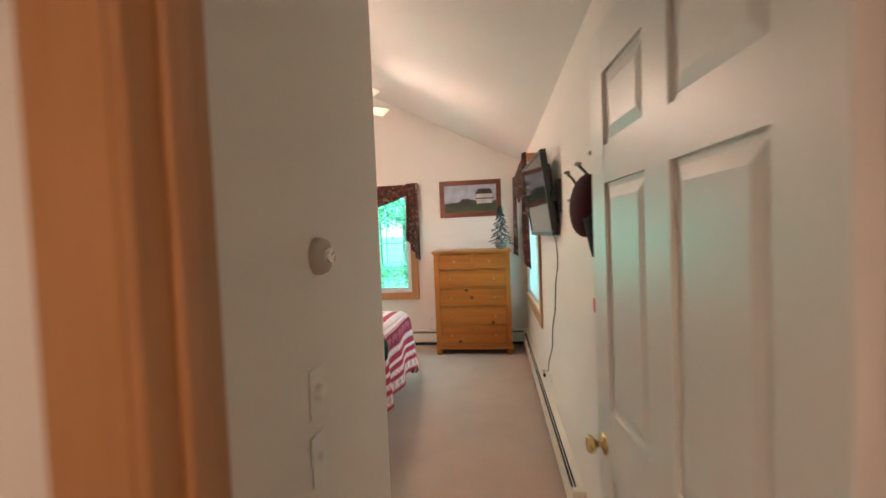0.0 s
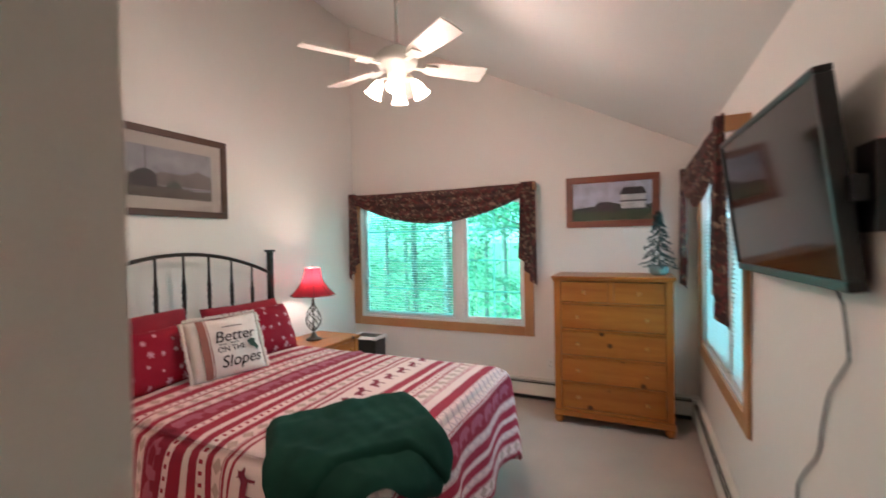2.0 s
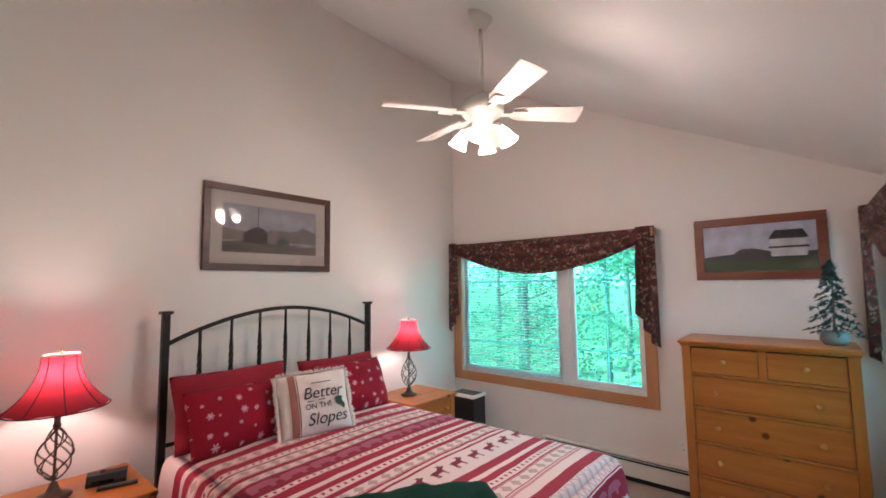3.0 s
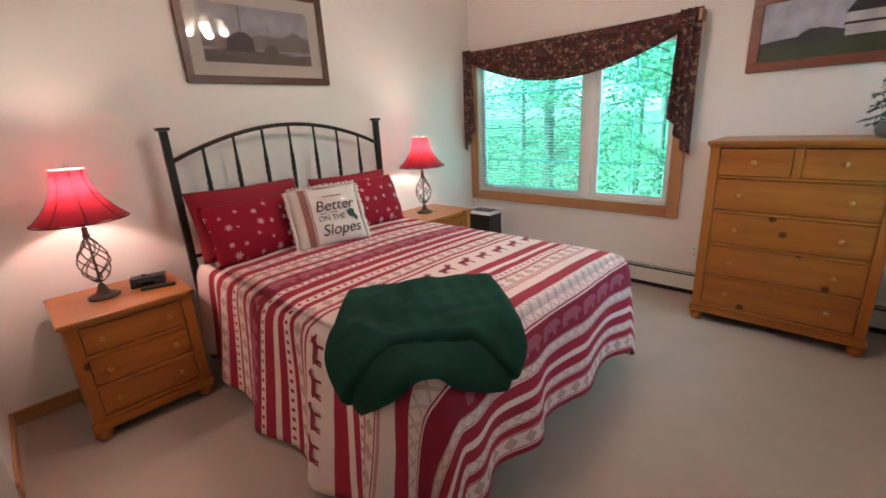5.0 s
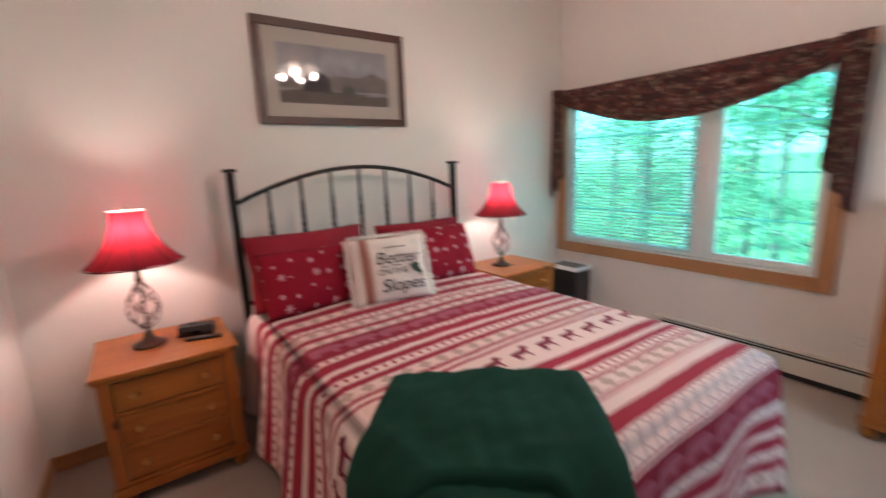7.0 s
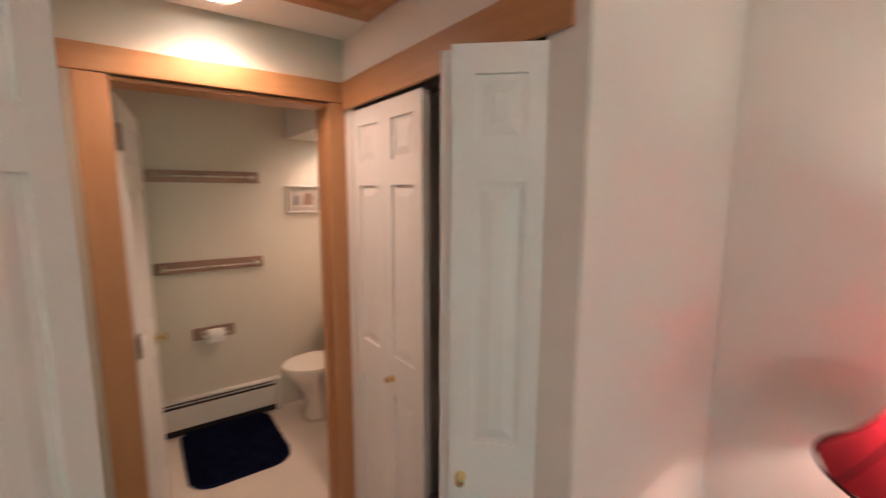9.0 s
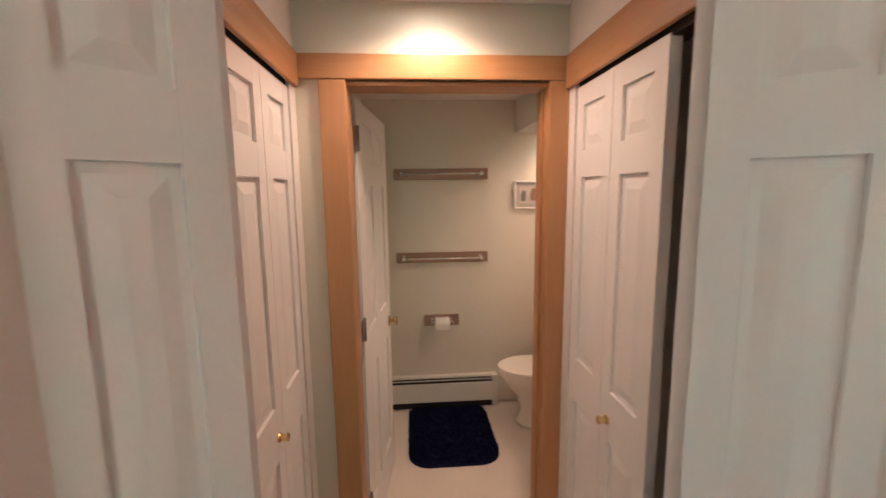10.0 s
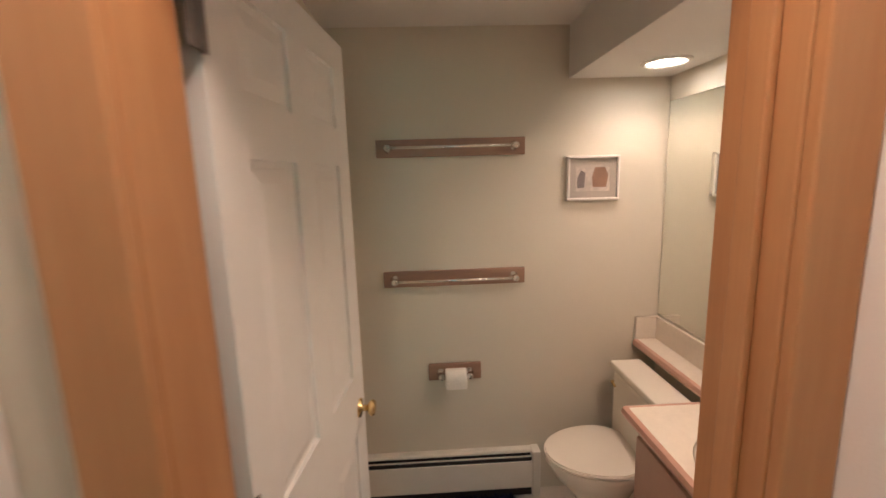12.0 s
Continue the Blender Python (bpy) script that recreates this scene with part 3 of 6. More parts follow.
setting("ceiling", slab([(1.15, roof(1.15)), (-2.75, roof(-2.75)), (-2.75, roof(-2.75) + 0.15), (1.15, roof(1.15) + 0.15)], "y", 0.45, 5.84), M_CEIL, "white sloped ceiling rising from the eaves", "ceiling")
setting("ceiling_passage", boxes((AW - 0.7, YB + 0.006, ZL, AE - 0.004, 1.478, ZL + 0.1), (AE, 0.54, 2.62, 0.05, 1.478, 2.7)), M_CEIL, "white flat ceiling of the closet passage", "ceiling")
setting("ceiling_bathroom", boxes((BW - 0.1, BS - 0.1, 2.27, BE + 0.1, BN, 2.37)), M_CEIL, "white flat bathroom ceiling", "ceiling")
setting("soffit", boxes((BW + 0.001, BS + 0.001, 2.045, -2.08, BN - 0.001, 2.268)), M_CEIL, "boxed soffit above the vanity", "soffit")
setting("ceiling_landing", boxes((-0.9, -1.5, 2.42, 1.15, YD - 0.001, 2.52)), M_CEIL, "white flat landing ceiling", "ceiling")


# ---- trim ----
def trim(name, bx, mat, label="honey fir trim board"):
    return setting(name, boxes((*bx, 0.004)), mat, label, "trim")


trim("baseboard", (XW, YS + 0.002, 0, -1.9, YS + 0.016, 0.085), M_TRIMX)
trim("baseboard", (XW + 0.001, YS + 0.018, 0, XW + 0.016, YN - 0.002, 0.085), M_TRIMY)
trim("baseboard", (XE - 0.015, 0.51, 0, XE - 0.001, 2.05, 0.085), M_TRIMY)
trim("baseboard", (-0.93, YS + 0.002, 0, XT, YS + 0.016, 0.085), M_TRIMX)
trim("baseboard", (XT + 0.001, 0.51, 0, XT + 0.015, YS + 0.015, 0.085), M_TRIMY)
# bathroom doorway: casing on the passage side, jamb lining, header
trim("door_casing", (-1.105, YB, 0, -1.012, YB + 0.02, 2.03), M_TRIM)
trim("door_casing", (-1.899, YB, 0, -1.827, YB + 0.02, 2.03), M_TRIM)
trim("door_casing", (AW + 0.001, YB, 2.032, AE - 0.001, YB + 0.022, 2.115), M_TRIMX)
trim("door_jamb", (-1.106, BN - 0.012, 0, -1.092, YB - 0.001, 2.028), M_TRIM)
trim("door_jamb", (-1.840, BN - 0.012, 0, -1.826, YB - 0.001, 2.028), M_TRIM)
trim("door_jamb", (-1.826, BN - 0.012, 2.014, -1.106, YB - 0.001, 2.028), M_TRIMX)
trim("door_stop", (-1.8255, 0.29, 0, -1.814, 0.33, 2.012), M_TRIM)
# header boards above the closets
trim("closet_header", (AW + 0.001, YB + 0.024, 2.0, AW + 0.018, 1.56, 2.115), M_TRIMY)
trim("closet_header", (AE - 0.018, YB + 0.024, 2.0, AE - 0.001, 1.56, 2.115), M_TRIMY)
trim("closet_track", (AW - 0.07, 0.447, 1.985, AW - 0.01, 1.49, 2.028), M_DARK, "dark folding door track")
trim("closet_track", (AE + 0.01, 0.447, 1.985, AE + 0.07, 1.49, 2.028), M_DARK, "dark folding door track")
# entry doorway
trim("entry_casing", (0.146, YD - 0.02, 0, 0.240, YD - 0.001, 2.05), M_TRIM)
trim("entry_casing", (0.146, YD - 0.021, 2.052, 0.999, YD - 0.001, 2.14), M_TRIMX)
trim("entry_jamb", (0.240, YD - 0.018, 0, 0.255, 0.505, 2.046), M_TRIM)
trim("entry_jamb", (0.969, YD - 0.018, 0, 0.984, 0.472, 2.046), M_TRIM)
trim("entry_jamb", (0.256, YD - 0.018, 2.032, 0.968, 0.472, 2.046), M_TRIMX)
trim("entry_stop", (0.2555, 0.425, 0, 0.267, 0.46, 2.03), M_TRIM)


# ---- windows ----
def window(name, length, z0, z1, m, label, left_blind):
    """A fir-cased two-part vinyl window. Local x along the wall, y out of the room, z up; origin at the opening's floor corner."""
    w = new(name)
    w.matrix_world = m
    tagged(w, label, "window", kind="structure")
    c = 0.095
    part("casing", boxes((-c, -0.02, z0 - c, 0.0, -0.001, z1 + 0.09, 0.004)), M_TRIM, w)
    part("casing", boxes((length, -0.02, z0 - c, length + c, -0.001, z1 + 0.09, 0.004)), M_TRIM, w)
    part("casing", boxes((0.001, -0.02, z0 - c, length - 0.001, -0.001, z0 - 0.001, 0.004)), M_TRIMX, w)
    part("casing", boxes((0.001, -0.02, z1, length - 0.001, -0.001, z1 + 0.09, 0.004)), M_TRIMX, w)
    part("jamb_lining", boxes((0.001, 0.0, z0 + 0.001, 0.014, 0.10, z1 - 0.001), (length - 0.014, 0.0, z0 + 0.001, length - 0.001, 0.10, z1 - 0.001),
                              (0.015, 0.0, z0 + 0.001, length - 0.015, 0.10, z0 + 0.014), (0.015, 0.0, z1 - 0.014, length - 0.015, 0.10, z1 - 0.001)), M_VINYLW, w)
    mid = length * 0.634
    halves = ((0.015, mid - 0.045), (mid + 0.045, length - 0.015))
    part("mullion", boxes((mid - 0.044, 0.03, z0 + 0.015, mid + 0.044, 0.10, z1 - 0.015, 0.006)), M_VINYLW, w)
    for k, (a, b) in enumerate(halves):
        s = 0.045
        part("sash", boxes((a, 0.05, z0 + 0.016, a + s, 0.09, z1 - 0.016, 0.005), (b - s, 0.05, z0 + 0.016, b, 0.09, z1 - 0.016, 0.005),
                           (a + s, 0.05, z0 + 0.016, b - s, 0.09, z0 + 0.016 + s, 0.005), (a + s, 0.05, z1 - 0.016 - s, b - s, 0.09, z1 - 0.016, 0.005)), M_VINYLW, w)
        pane = part("pane", boxes((a + s - 0.003, 0.078, z0 + 0.058, b - s + 0.003, 0.082, z1 - 0.058)), M_GLASS, w)
        pane.visible_shadow = False
        bars = bmesh.new()
        for i in (1, 2, 3):
            zz = z0 + (z1 - z0) * i / 4
            box(bars, a + s, 0.084, zz - 0.006, b - s, 0.090, zz + 0.006)
        if k == 1 or left_blind:
            xm = (a + b) / 2
            box(bars, xm - 0.006, 0.0905, z0 + 0.06, xm + 0.006, 0.0935, z1 - 0.06)
        part("muntin", bars, M_VINYLW, w)
        # blind: head rail, slats tilted open, bottom rail
        blind = part("head_rail", boxes((a + 0.01, 0.012, z1 - 0.05, b - 0.01, 0.045, z1 - 0.016)), M_VINYLW, w)
        part("bottom_rail", boxes((a + 0.012, 0.02, z0 + 0.02, b - 0.012, 0.042, z0 + 0.036, 0.003)), M_VINYLW, w)
        sl = bmesh.new()
        t = 0.0010
        tilt = 0.75 if left_blind else 0.25
        for (p, q) in (((-0.012, -0.012 * tilt), (0.012, 0.012 * tilt)),):
            slab([(p[0], p[1] - t / 2), (q[0], q[1] - t / 2), (q[0], q[1] + t / 2), (0, t), (p[0], p[1] + t / 2)], "x", a + 0.014, b - 0.014, sl)
        me = None
        n = 44
        for i in range(n if (k == 0 or left_blind) else 0):
            zz = z0 + 0.05 + (z1 - z0 - 0.12) * i / (n - 1)
            if me is None:
                ob = part("slat", sl, M_SLAT, w)
                me = ob.data
                ob.location = (0, 0.031, zz)
            else:
                same("slat", me, w, (0, 0.031, zz))
        for cx in (a + 0.15, b - 0.15):
            part("ladder_cord", tube([(cx, 0.031, z0 + 0.03), (cx, 0.031, z1 - 0.02)], 0.0012, 5), M_VINYLW, w)
    return w


window("window_1", W1[2] - W1[0], W1[1], W1[3], pose(W1[0], YN, 0), "wide two-part window with fir casing and open blinds", False)
window("window_2", W2[2] - W2[0], W2[1], W2[3], pose(XE, W2[2], 0, 0, 0, -90), "bright side window with fir casing and raised slats", True)


# ---- outside: ground, trees ----
setting("ground", boxes((-400, 6.2, -2.9, 400, 800, -2.8), (1.9, -400, -2.9, 400, 6.2, -2.8)), M_GROUND, "shaded forest floor outside the house", "ground")


def tree(seed, height, spread):
    rnd = random.Random(seed)
    t = thing("tree", (0, 0, 0), "tall sunlit maple with a thin grey trunk", "tree", "woods")
    bend = rnd.uniform(-0.4, 0.4)
    trunk = tube([(bend * math.sin(k * 0.5) * 0.5, bend * 0.3 * k / 8, height * k / 9) for k in range(10)], 0.10 + 0.05 * rnd.random(), 8, taper=0.25)
    tips = []
    for k in range(26):
        h = height * rnd.uniform(0.12, 0.97)
        a, ln = rnd.uniform(0, 6.283), spread * rnd.uniform(0.5, 1.0) * (1.15 - 0.6 * h / height)
        p0 = Vector((bend * math.sin(h / height * 4.5) * 0.5, 0, h))
        p1 = p0 + Vector((math.cos(a) * ln * 0.5, math.sin(a) * ln * 0.5, ln * 0.22))
        p2 = p0 + Vector((math.cos(a) * ln, math.sin(a) * ln, ln * 0.3))
        tube([p0, p1, p2], 0.022, 5, trunk, taper=0.3)
        tips += [p0.lerp(p1, 0.7), p1, p1.lerp(p2, 0.5), p2]
    part("trunk", trunk, M_BARK, t)
    verts, faces = [], []
    for p in tips:
        for k in range(50):
            c = p + Vector((rnd.gauss(0, 0.30), rnd.gauss(0, 0.30), rnd.gauss(0, 0.15)))
            s = rnd.uniform(0.03, 0.062)
            u = Vector((rnd.gauss(0, 1), rnd.gauss(0, 1), rnd.gauss(0, 0.5))).normalized()
            v = u.cross(Vector((rnd.gauss(0, 1), rnd.gauss(0, 1), rnd.gauss(0, 1)))).normalized()
            i = len(verts)
            verts += [c - u * s, c + v * s * 0.6, c + u * s, c - v * s * 0.6]
            faces.append((i, i + 1, i + 2, i + 3))
    me = bpy.data.meshes.new("crown")
    me.from_pydata([tuple(v) for v in verts], [], faces)
    me.materials.append(M_LEAF)
    cr = new("crown", me)
    cr.parent = t
    return t


rt = random.Random(4)
kinds = [tree(11, 9.0, 2.2), tree(12, 11.0, 2.6), tree(13, 7.0, 1.9)]
spots = [(-3.4, 10.2), (-1.0, 9.6), (0.8, 11.0), (-5.2, 12.0), (-2.2, 13.4), (1.9, 14.5), (-6.6, 9.6), (-3.9, 16.5), (0.2, 18.0), (-8.0, 15.0), (3.6, 10.8), (-5.8, 20.0), (3.6, 19.0), (-1.5, 22.0),
         (9.5, 4.0), (10.0, 11.5), (8.8, 13.8), (14.5, 6.0), (-11, 13), (-10, 20), (5.6, 14.6), (13, 9), (12, 16)]
for k, (x, y) in enumerate(spots):
    m = pose(x, y, -2.8, 0, 0, rt.uniform(0, 360))
    if k < 3:
        kinds[k].matrix_world = m
    else:
        copy_thing(kinds[k % 3], m)


# ---- doors ----
def panel_door(parent, w, h, rows, cols, t=0.035, stile=0.10, name="panel"):
    """Stiles and rails with raised panels. Local x along the width, y through the thickness, z up."""
    f = bmesh.new()
    xs = [0.0]
    pw = (w - stile * (cols + 1)) / cols
    for c in range(cols + 1):
        x = c * (pw + stile)
        box(f, x, 0, 0, x + stile, t, h)
    for c in range(cols):
        x = stile + c * (pw + stile)
        edges = [0.0] + [e for r in rows for e in r] + [h]
        for a, b in zip(edges[::2], edges[1::2]):
            box(f, x, 0.0003, a, x + pw, t - 0.0003, b)
    part("frame", f, M_WHITE, parent)
    for c in range(cols):
        x = stile + c * (pw + stile)
        for a, b in rows:
            p = bmesh.new()
            d, s = 0.010, 0.028
            box(p, x, d, a, x + pw, t - d, b)
            for y0, y1 in ((d, 0.003), (t - d, t - 0.003)):
                lo = [p.verts.new(v) for v in ((x + 0.014, y0, a + 0.014), (x + pw - 0.014, y0, a + 0.014), (x + pw - 0.014, y0, b - 0.014), (x + 0.014, y0, b - 0.014))]
                hi = [p.verts.new(v) for v in ((x + 0.014 + s, y1, a + 0.014 + s), (x + pw - 0.014 - s, y1, a + 0.014 + s), (x + pw - 0.014 - s, y1, b - 0.014 - s), (x + 0.014 + s, y1, b - 0.014 - s))]
                p.faces.new(hi)
                for i in range(4):
                    p.faces.new((lo[i], lo[(i + 1) % 4], hi[(i + 1) % 4], hi[i]))
            part(name, p, M_WHITE, parent)


def knob(parent, place, direction, mat=None, r=0.027, name="handle", long=0.05):
    prof = [(0.030 * r / 0.027, 0), (0.030 * r / 0.027, 0.005), (0.010, 0.009), (0.010, long * 0.5), (r * 0.75, long * 0.62), (r, long * 0.82), (r * 0.8, long * 1.0), (0, long * 1.05)]
    bm = lathe(prof, 16)
    q = Vector((0, 0, 1)).rotation_difference(Vector(direction)).to_matrix().to_4x4()
    return part(name, turned(bm, Matrix.Translation(place) @ q), mat or M_BRASS, parent)


SIX = [(0.20, 0.83), (1.02, 1.66), (1.76, 1.95)]
door = tagged(new("door_1"), "white six-panel entry door standing open against the wall", "door", kind="structure")
door.matrix_world = pose(0.966, 0.476, 0.008, 0, 0, 93.4)
panel_door(door, 0.845, 2.025, [(0.20, 0.80), (0.99, 1.61), (1.71, 1.90)], 2, stile=0.11)
knob(door, (0.785, 0.035, 0.875), (0, 1, 0))
knob(door, (0.785, 0.0, 0.875), (0, -1, 0), long=0.032)
part("latch_plate", boxes((0.8445, 0.005, 0.845, 0.847, 0.03, 0.905)), M_BRASS, door)

bdoor = tagged(new("door_2"), "white six-panel bathroom door standing open inwards", "door", kind="structure")
bdoor.matrix_world = pose(-1.114, 0.200, 0.008, 0, 0, -96.0)
panel_door(bdoor, 0.70, 2.00, SIX[:2] + [(1.76, 1.92)], 2, stile=0.10)
knob(bdoor, (0.64, 0.0, 0.90), (0, -1, 0))
knob(bdoor, (0.64, 0.035, 0.90), (0, 1, 0))
for hz in (0.22, 1.02, 1.80):
    hg = part("hinge", boxes((-0.030, -0.004, hz, 0.012, 0.001, hz + 0.09, 0.001)), M_NICKEL, bdoor, "steel butt hinge")
    part("hinge_pin", tube([(-0.004, -0.006, hz - 0.004), (-0.004, -0.006, hz + 0.094)], 0.006, 8), M_NICKEL, hg)

BIF = [(0.20, 0.86), (1.02, 1.672), (1.762, 1.91)]
LEAF = 0.228


def leaf(name_label, m, knob_x=None, side=-1, w=LEAF):
    d = thing("bifold_leaf", (0, 0, 0), name_label, "closet door", "closet folding doors")
    d.matrix_world = m
    panel_door(d, w, 1.975, BIF, 1, t=0.03, stile=0.056)
    if knob_x is not None:
        knob(d, (knob_x, 0.0 if side < 0 else 0.03, 0.93), (0, side, 0), M_BRASS, 0.013, "handle", 0.030)
    return d


# west closet: far pair closed, near pair folded a little outwards
CLOSED = 0.262
for side_x, dy, knob_side in ((AW - 0.036, -0.03, -1), (AE + 0.036, 0.0, 1)):
    for k in (0, 1):
        leaf("white panelled folding closet door leaf, closed", pose(side_x, 0.45 + k * (CLOSED + 0.003), 0.015, 0, 0, 90) @ pose(0, dy, 0), (None, 0.05)[k], knob_side, CLOSED)
AJAR_W, AJAR_E = 47, 40
leaf("white panelled folding closet door leaf, part open", pose(AW - 0.03, 1.480, 0.015, 0, 0, -90 + AJAR_W), 0.198, 1)
fx, fy = AW - 0.03 + LEAF * math.sin(radians(AJAR_W)), 1.480 - LEAF * math.cos(radians(AJAR_W))
leaf("white panelled folding closet door leaf, part open", pose(fx - 0.006, fy - 0.006, 0.015, 0, 0, -90 - AJAR_W))
# east closet
leaf("white panelled folding closet door leaf, part open", pose(AE + 0.03, 1.480, 0.015, 0, 0, -90 - AJAR_E) @ pose(0, -0.03, 0), 0.198, -1)
fx, fy = AE + 0.03 - LEAF * math.sin(radians(AJAR_E)), 1.480 - LEAF * math.cos(radians(AJAR_E))
leaf("white panelled folding closet door leaf, part open", pose(fx + 0.006, fy - 0.004, 0.015, 0, 0, -90 + AJAR_E) @ pose(0, -0.03, 0))


# ---- baseboard heaters ----
def heater(m, length, label):
    h = thing("baseboard_heater", (0, 0, 0), label, "heater")
    h.matrix_world = m
    part("cover", slab([(0.0, 0.205), (0.032, 0.205), (0.037, 0.199), (0.037, 0.192), (0.0, 0.192)], "x", 0, length), M_HEAT, h)
    part("front_panel", boxes((0, 0.056, 0.046, length, 0.064, 0.166, 0.002)), M_HEAT, h)
    # The two near-black boxes stand in for shade inside the heater.
    part("slot", boxes((0.002, 0.004, 0.120, length - 0.002, 0.0545, 0.1775)), M_DARK, h, "near-black fill standing for shade in the air slot")
    part("slot", boxes((0.002, 0.004, 0.006, length - 0.002, 0.052, 0.045)), M_DARK, h, "near-black fill standing for shade in the air slot")
    part("damper", boxes((0.002, 0.0445, 0.1780, length - 0.002, 0.0475, 0.184)), M_HEAT, h)
    for x in (-0.012, length - 0.03):
        part("end_cap", boxes((x, 0.0, 0.004, x + 0.042, 0.069, 0.21, 0.006)), M_HEAT, h)
    return h


heater(pose(0.985, YN - 0.002, 0, 0, 0, 180), 2.50, "cream enamel baseboard heater below the wide window")
heater(pose(XE - 0.002, 2.13, 0, 0, 0, 90), 3.44, "long cream enamel baseboard heater along the eaves wall")
heater(pose(-1.94, BS + 0.002, 0) @ Matrix.Diagonal((1, 1, 1.22, 1)), 0.90, "cream enamel baseboard heater under the towel bars")


# ---- pine furniture ----
def chest(name, place, rz, w, d, h, rows, label, category, group=""):
    """Local x along the front, y to the back, z up; the front is at y 0."""
    c = thing(name, place, label, category, group, rz)
    foot, base = 0.07, 0.05
    st = 0.055
    part("side", boxes((0.02, 0.02, foot, 0.045, d, h - 0.025)), M_PINEV, c)
    part("side", boxes((w - 0.045, 0.02, foot, w - 0.02, d, h - 0.025)), M_PINEV, c)
    part("back", boxes((0.046, d - 0.012, foot, w - 0.046, d - 0.001, h - 0.025)), M_PINEV, c)
    part("stile", boxes((0.02, 0.0, foot + base, 0.02 + st, 0.0195, h - 0.025, 0.003)), M_PINEV, c)
    part("stile", boxes((w - 0.02 - st, 0.0, foot + base, w - 0.02, 0.0195, h - 0.025, 0.003)), M_PINEV, c)
    part("top", boxes((0.0, -0.02, h - 0.025, w, d, h, 0.008)), M_PINE, c)
    part("moulding", boxes((0.012, -0.009, h - 0.040, w - 0.012, -0.0005, h - 0.0255, 0.004)), M_PINE, c)
    part("plinth", boxes((0.008, -0.012, foot, w - 0.008, 0.0195, foot + base, 0.008)), M_PINE, c)
    x0, x1 = 0.02 + st, w - 0.02 - st
    z1 = h - 0.045
    z0 = foot + base + 0.005
    total = sum(r for r, _ in rows)
    z = z1
    # Near-black sheet gives the gaps round the drawers their shade.
    part("carcass_shade", boxes((x0 + 0.001, 0.021, z0, x1 - 0.001, 0.023, z1)), M_DARK, c)
    for r, n in rows:
        hh = (z1 - z0) * r / total
        part("rail", boxes((x0 + 0.0005, -0.003, z - hh - 0.0, x1 - 0.0005, 0.019, z - hh + 0.016, 0.002)), M_PINE, c)
        ww = (x1 - x0) / n
        for i in range(n):
            a, b = x0 + i * ww + 0.003 + (0.022 if i else 0), x0 + (i + 1) * ww - 0.003 - (0.022 if i < n - 1 else 0)
            dr = part("drawer", boxes((a, 0.007, z - hh + 0.020, b, 0.0185, z - 0.005, 0.003)), M_PINE, c)
            zz = z - hh / 2 + 0.008
            for kx in ([(a + b) / 2] if n > 1 else [a + (b - a) * 0.17, a + (b - a) * 0.83]):
                kb = lathe([(0.011, 0), (0.009, 0.008), (0.013, 0.014), (0.017, 0.022), (0.014, 0.030), (0, 0.032)], 12)
                part("knob", turned(kb, Matrix.Translation((kx, 0.004, zz)) @ pose(0, 0, 0, 90)), M_KNOB, dr, "turned pine knob")
        if n > 1:
            part("divider", boxes(((x0 + x1) / 2 - 0.022, 0.001, z - hh + 0.017, (x0 + x1) / 2 + 0.022, 0.019, z, 0.002)), M_PINEV, c)
        z -= hh
    for fx, fy in ((0.05, 0.035), (w - 0.05, 0.035), (0.05, d - 0.05), (w - 0.05, d - 0.05)):
        part("bun_foot", lathe([(0.0, 0), (0.026, 0.0), (0.038, 0.02), (0.042, 0.04), (0.034, 0.062), (0.030, foot - 0.0005), (0, foot - 0.0005)], 16, (fx, fy, 0)), M_PINE, c)
    return c


chest("dresser", (-0.172, 5.175, 0), 0, 0.965, 0.49, 1.282, ((0.85, 2), (1, 1), (1, 1), (1, 1), (1, 1)), "tall honey pine dresser with six drawers and knobs", "dresser")
chest("nightstand", (-2.045, 1.89, 0), 90, 0.60, 0.535, 0.68, ((1, 1), (1.05, 1), (1.05, 1)), "honey pine nightstand with drawers beside the bed", "nightstand", "nightstands")
chest("nightstand", (-2.06, 4.36, 0), 90, 0.60, 0.52, 0.68, ((1, 1), (1.05, 1), (1.05, 1)), "honey pine nightstand in the window corner", "nightstand", "nightstands")


# ---- bed ----
BX, BY0, BY1 = -2.50, 2.635, 4.245
bed = thing("bed_frame", (BX, BY0, 0), "black iron bed frame with arched spindle headboard", "bed frame")
LY = BY1 - BY0
for y in (0, LY):
    po = part("post", boxes((-0.021, y - 0.021, 0, 0.021, y + 0.021, 1.535, 0.004)), M_IRON, bed)
    part("finial", boxes((-0.034, y - 0.034, 1.5355, 0.034, y + 0.034, 1.556, 0.006)), M_IRON, po)


def arch(v):
    return 1.335 + 0.205 * math.sin(math.pi * v) ** 0.85


part("top_rail", tube([(0, 0.02 + (LY - 0.04) * k / 24, arch(0.02 + 0.96 * k / 24)) for k in range(25)], 0.014, 10), M_IRON, bed)
part("lower_rail", tube([(0, 0.02, 0.74), (0, LY - 0.02, 0.74)], 0.013, 8), M_IRON, bed)
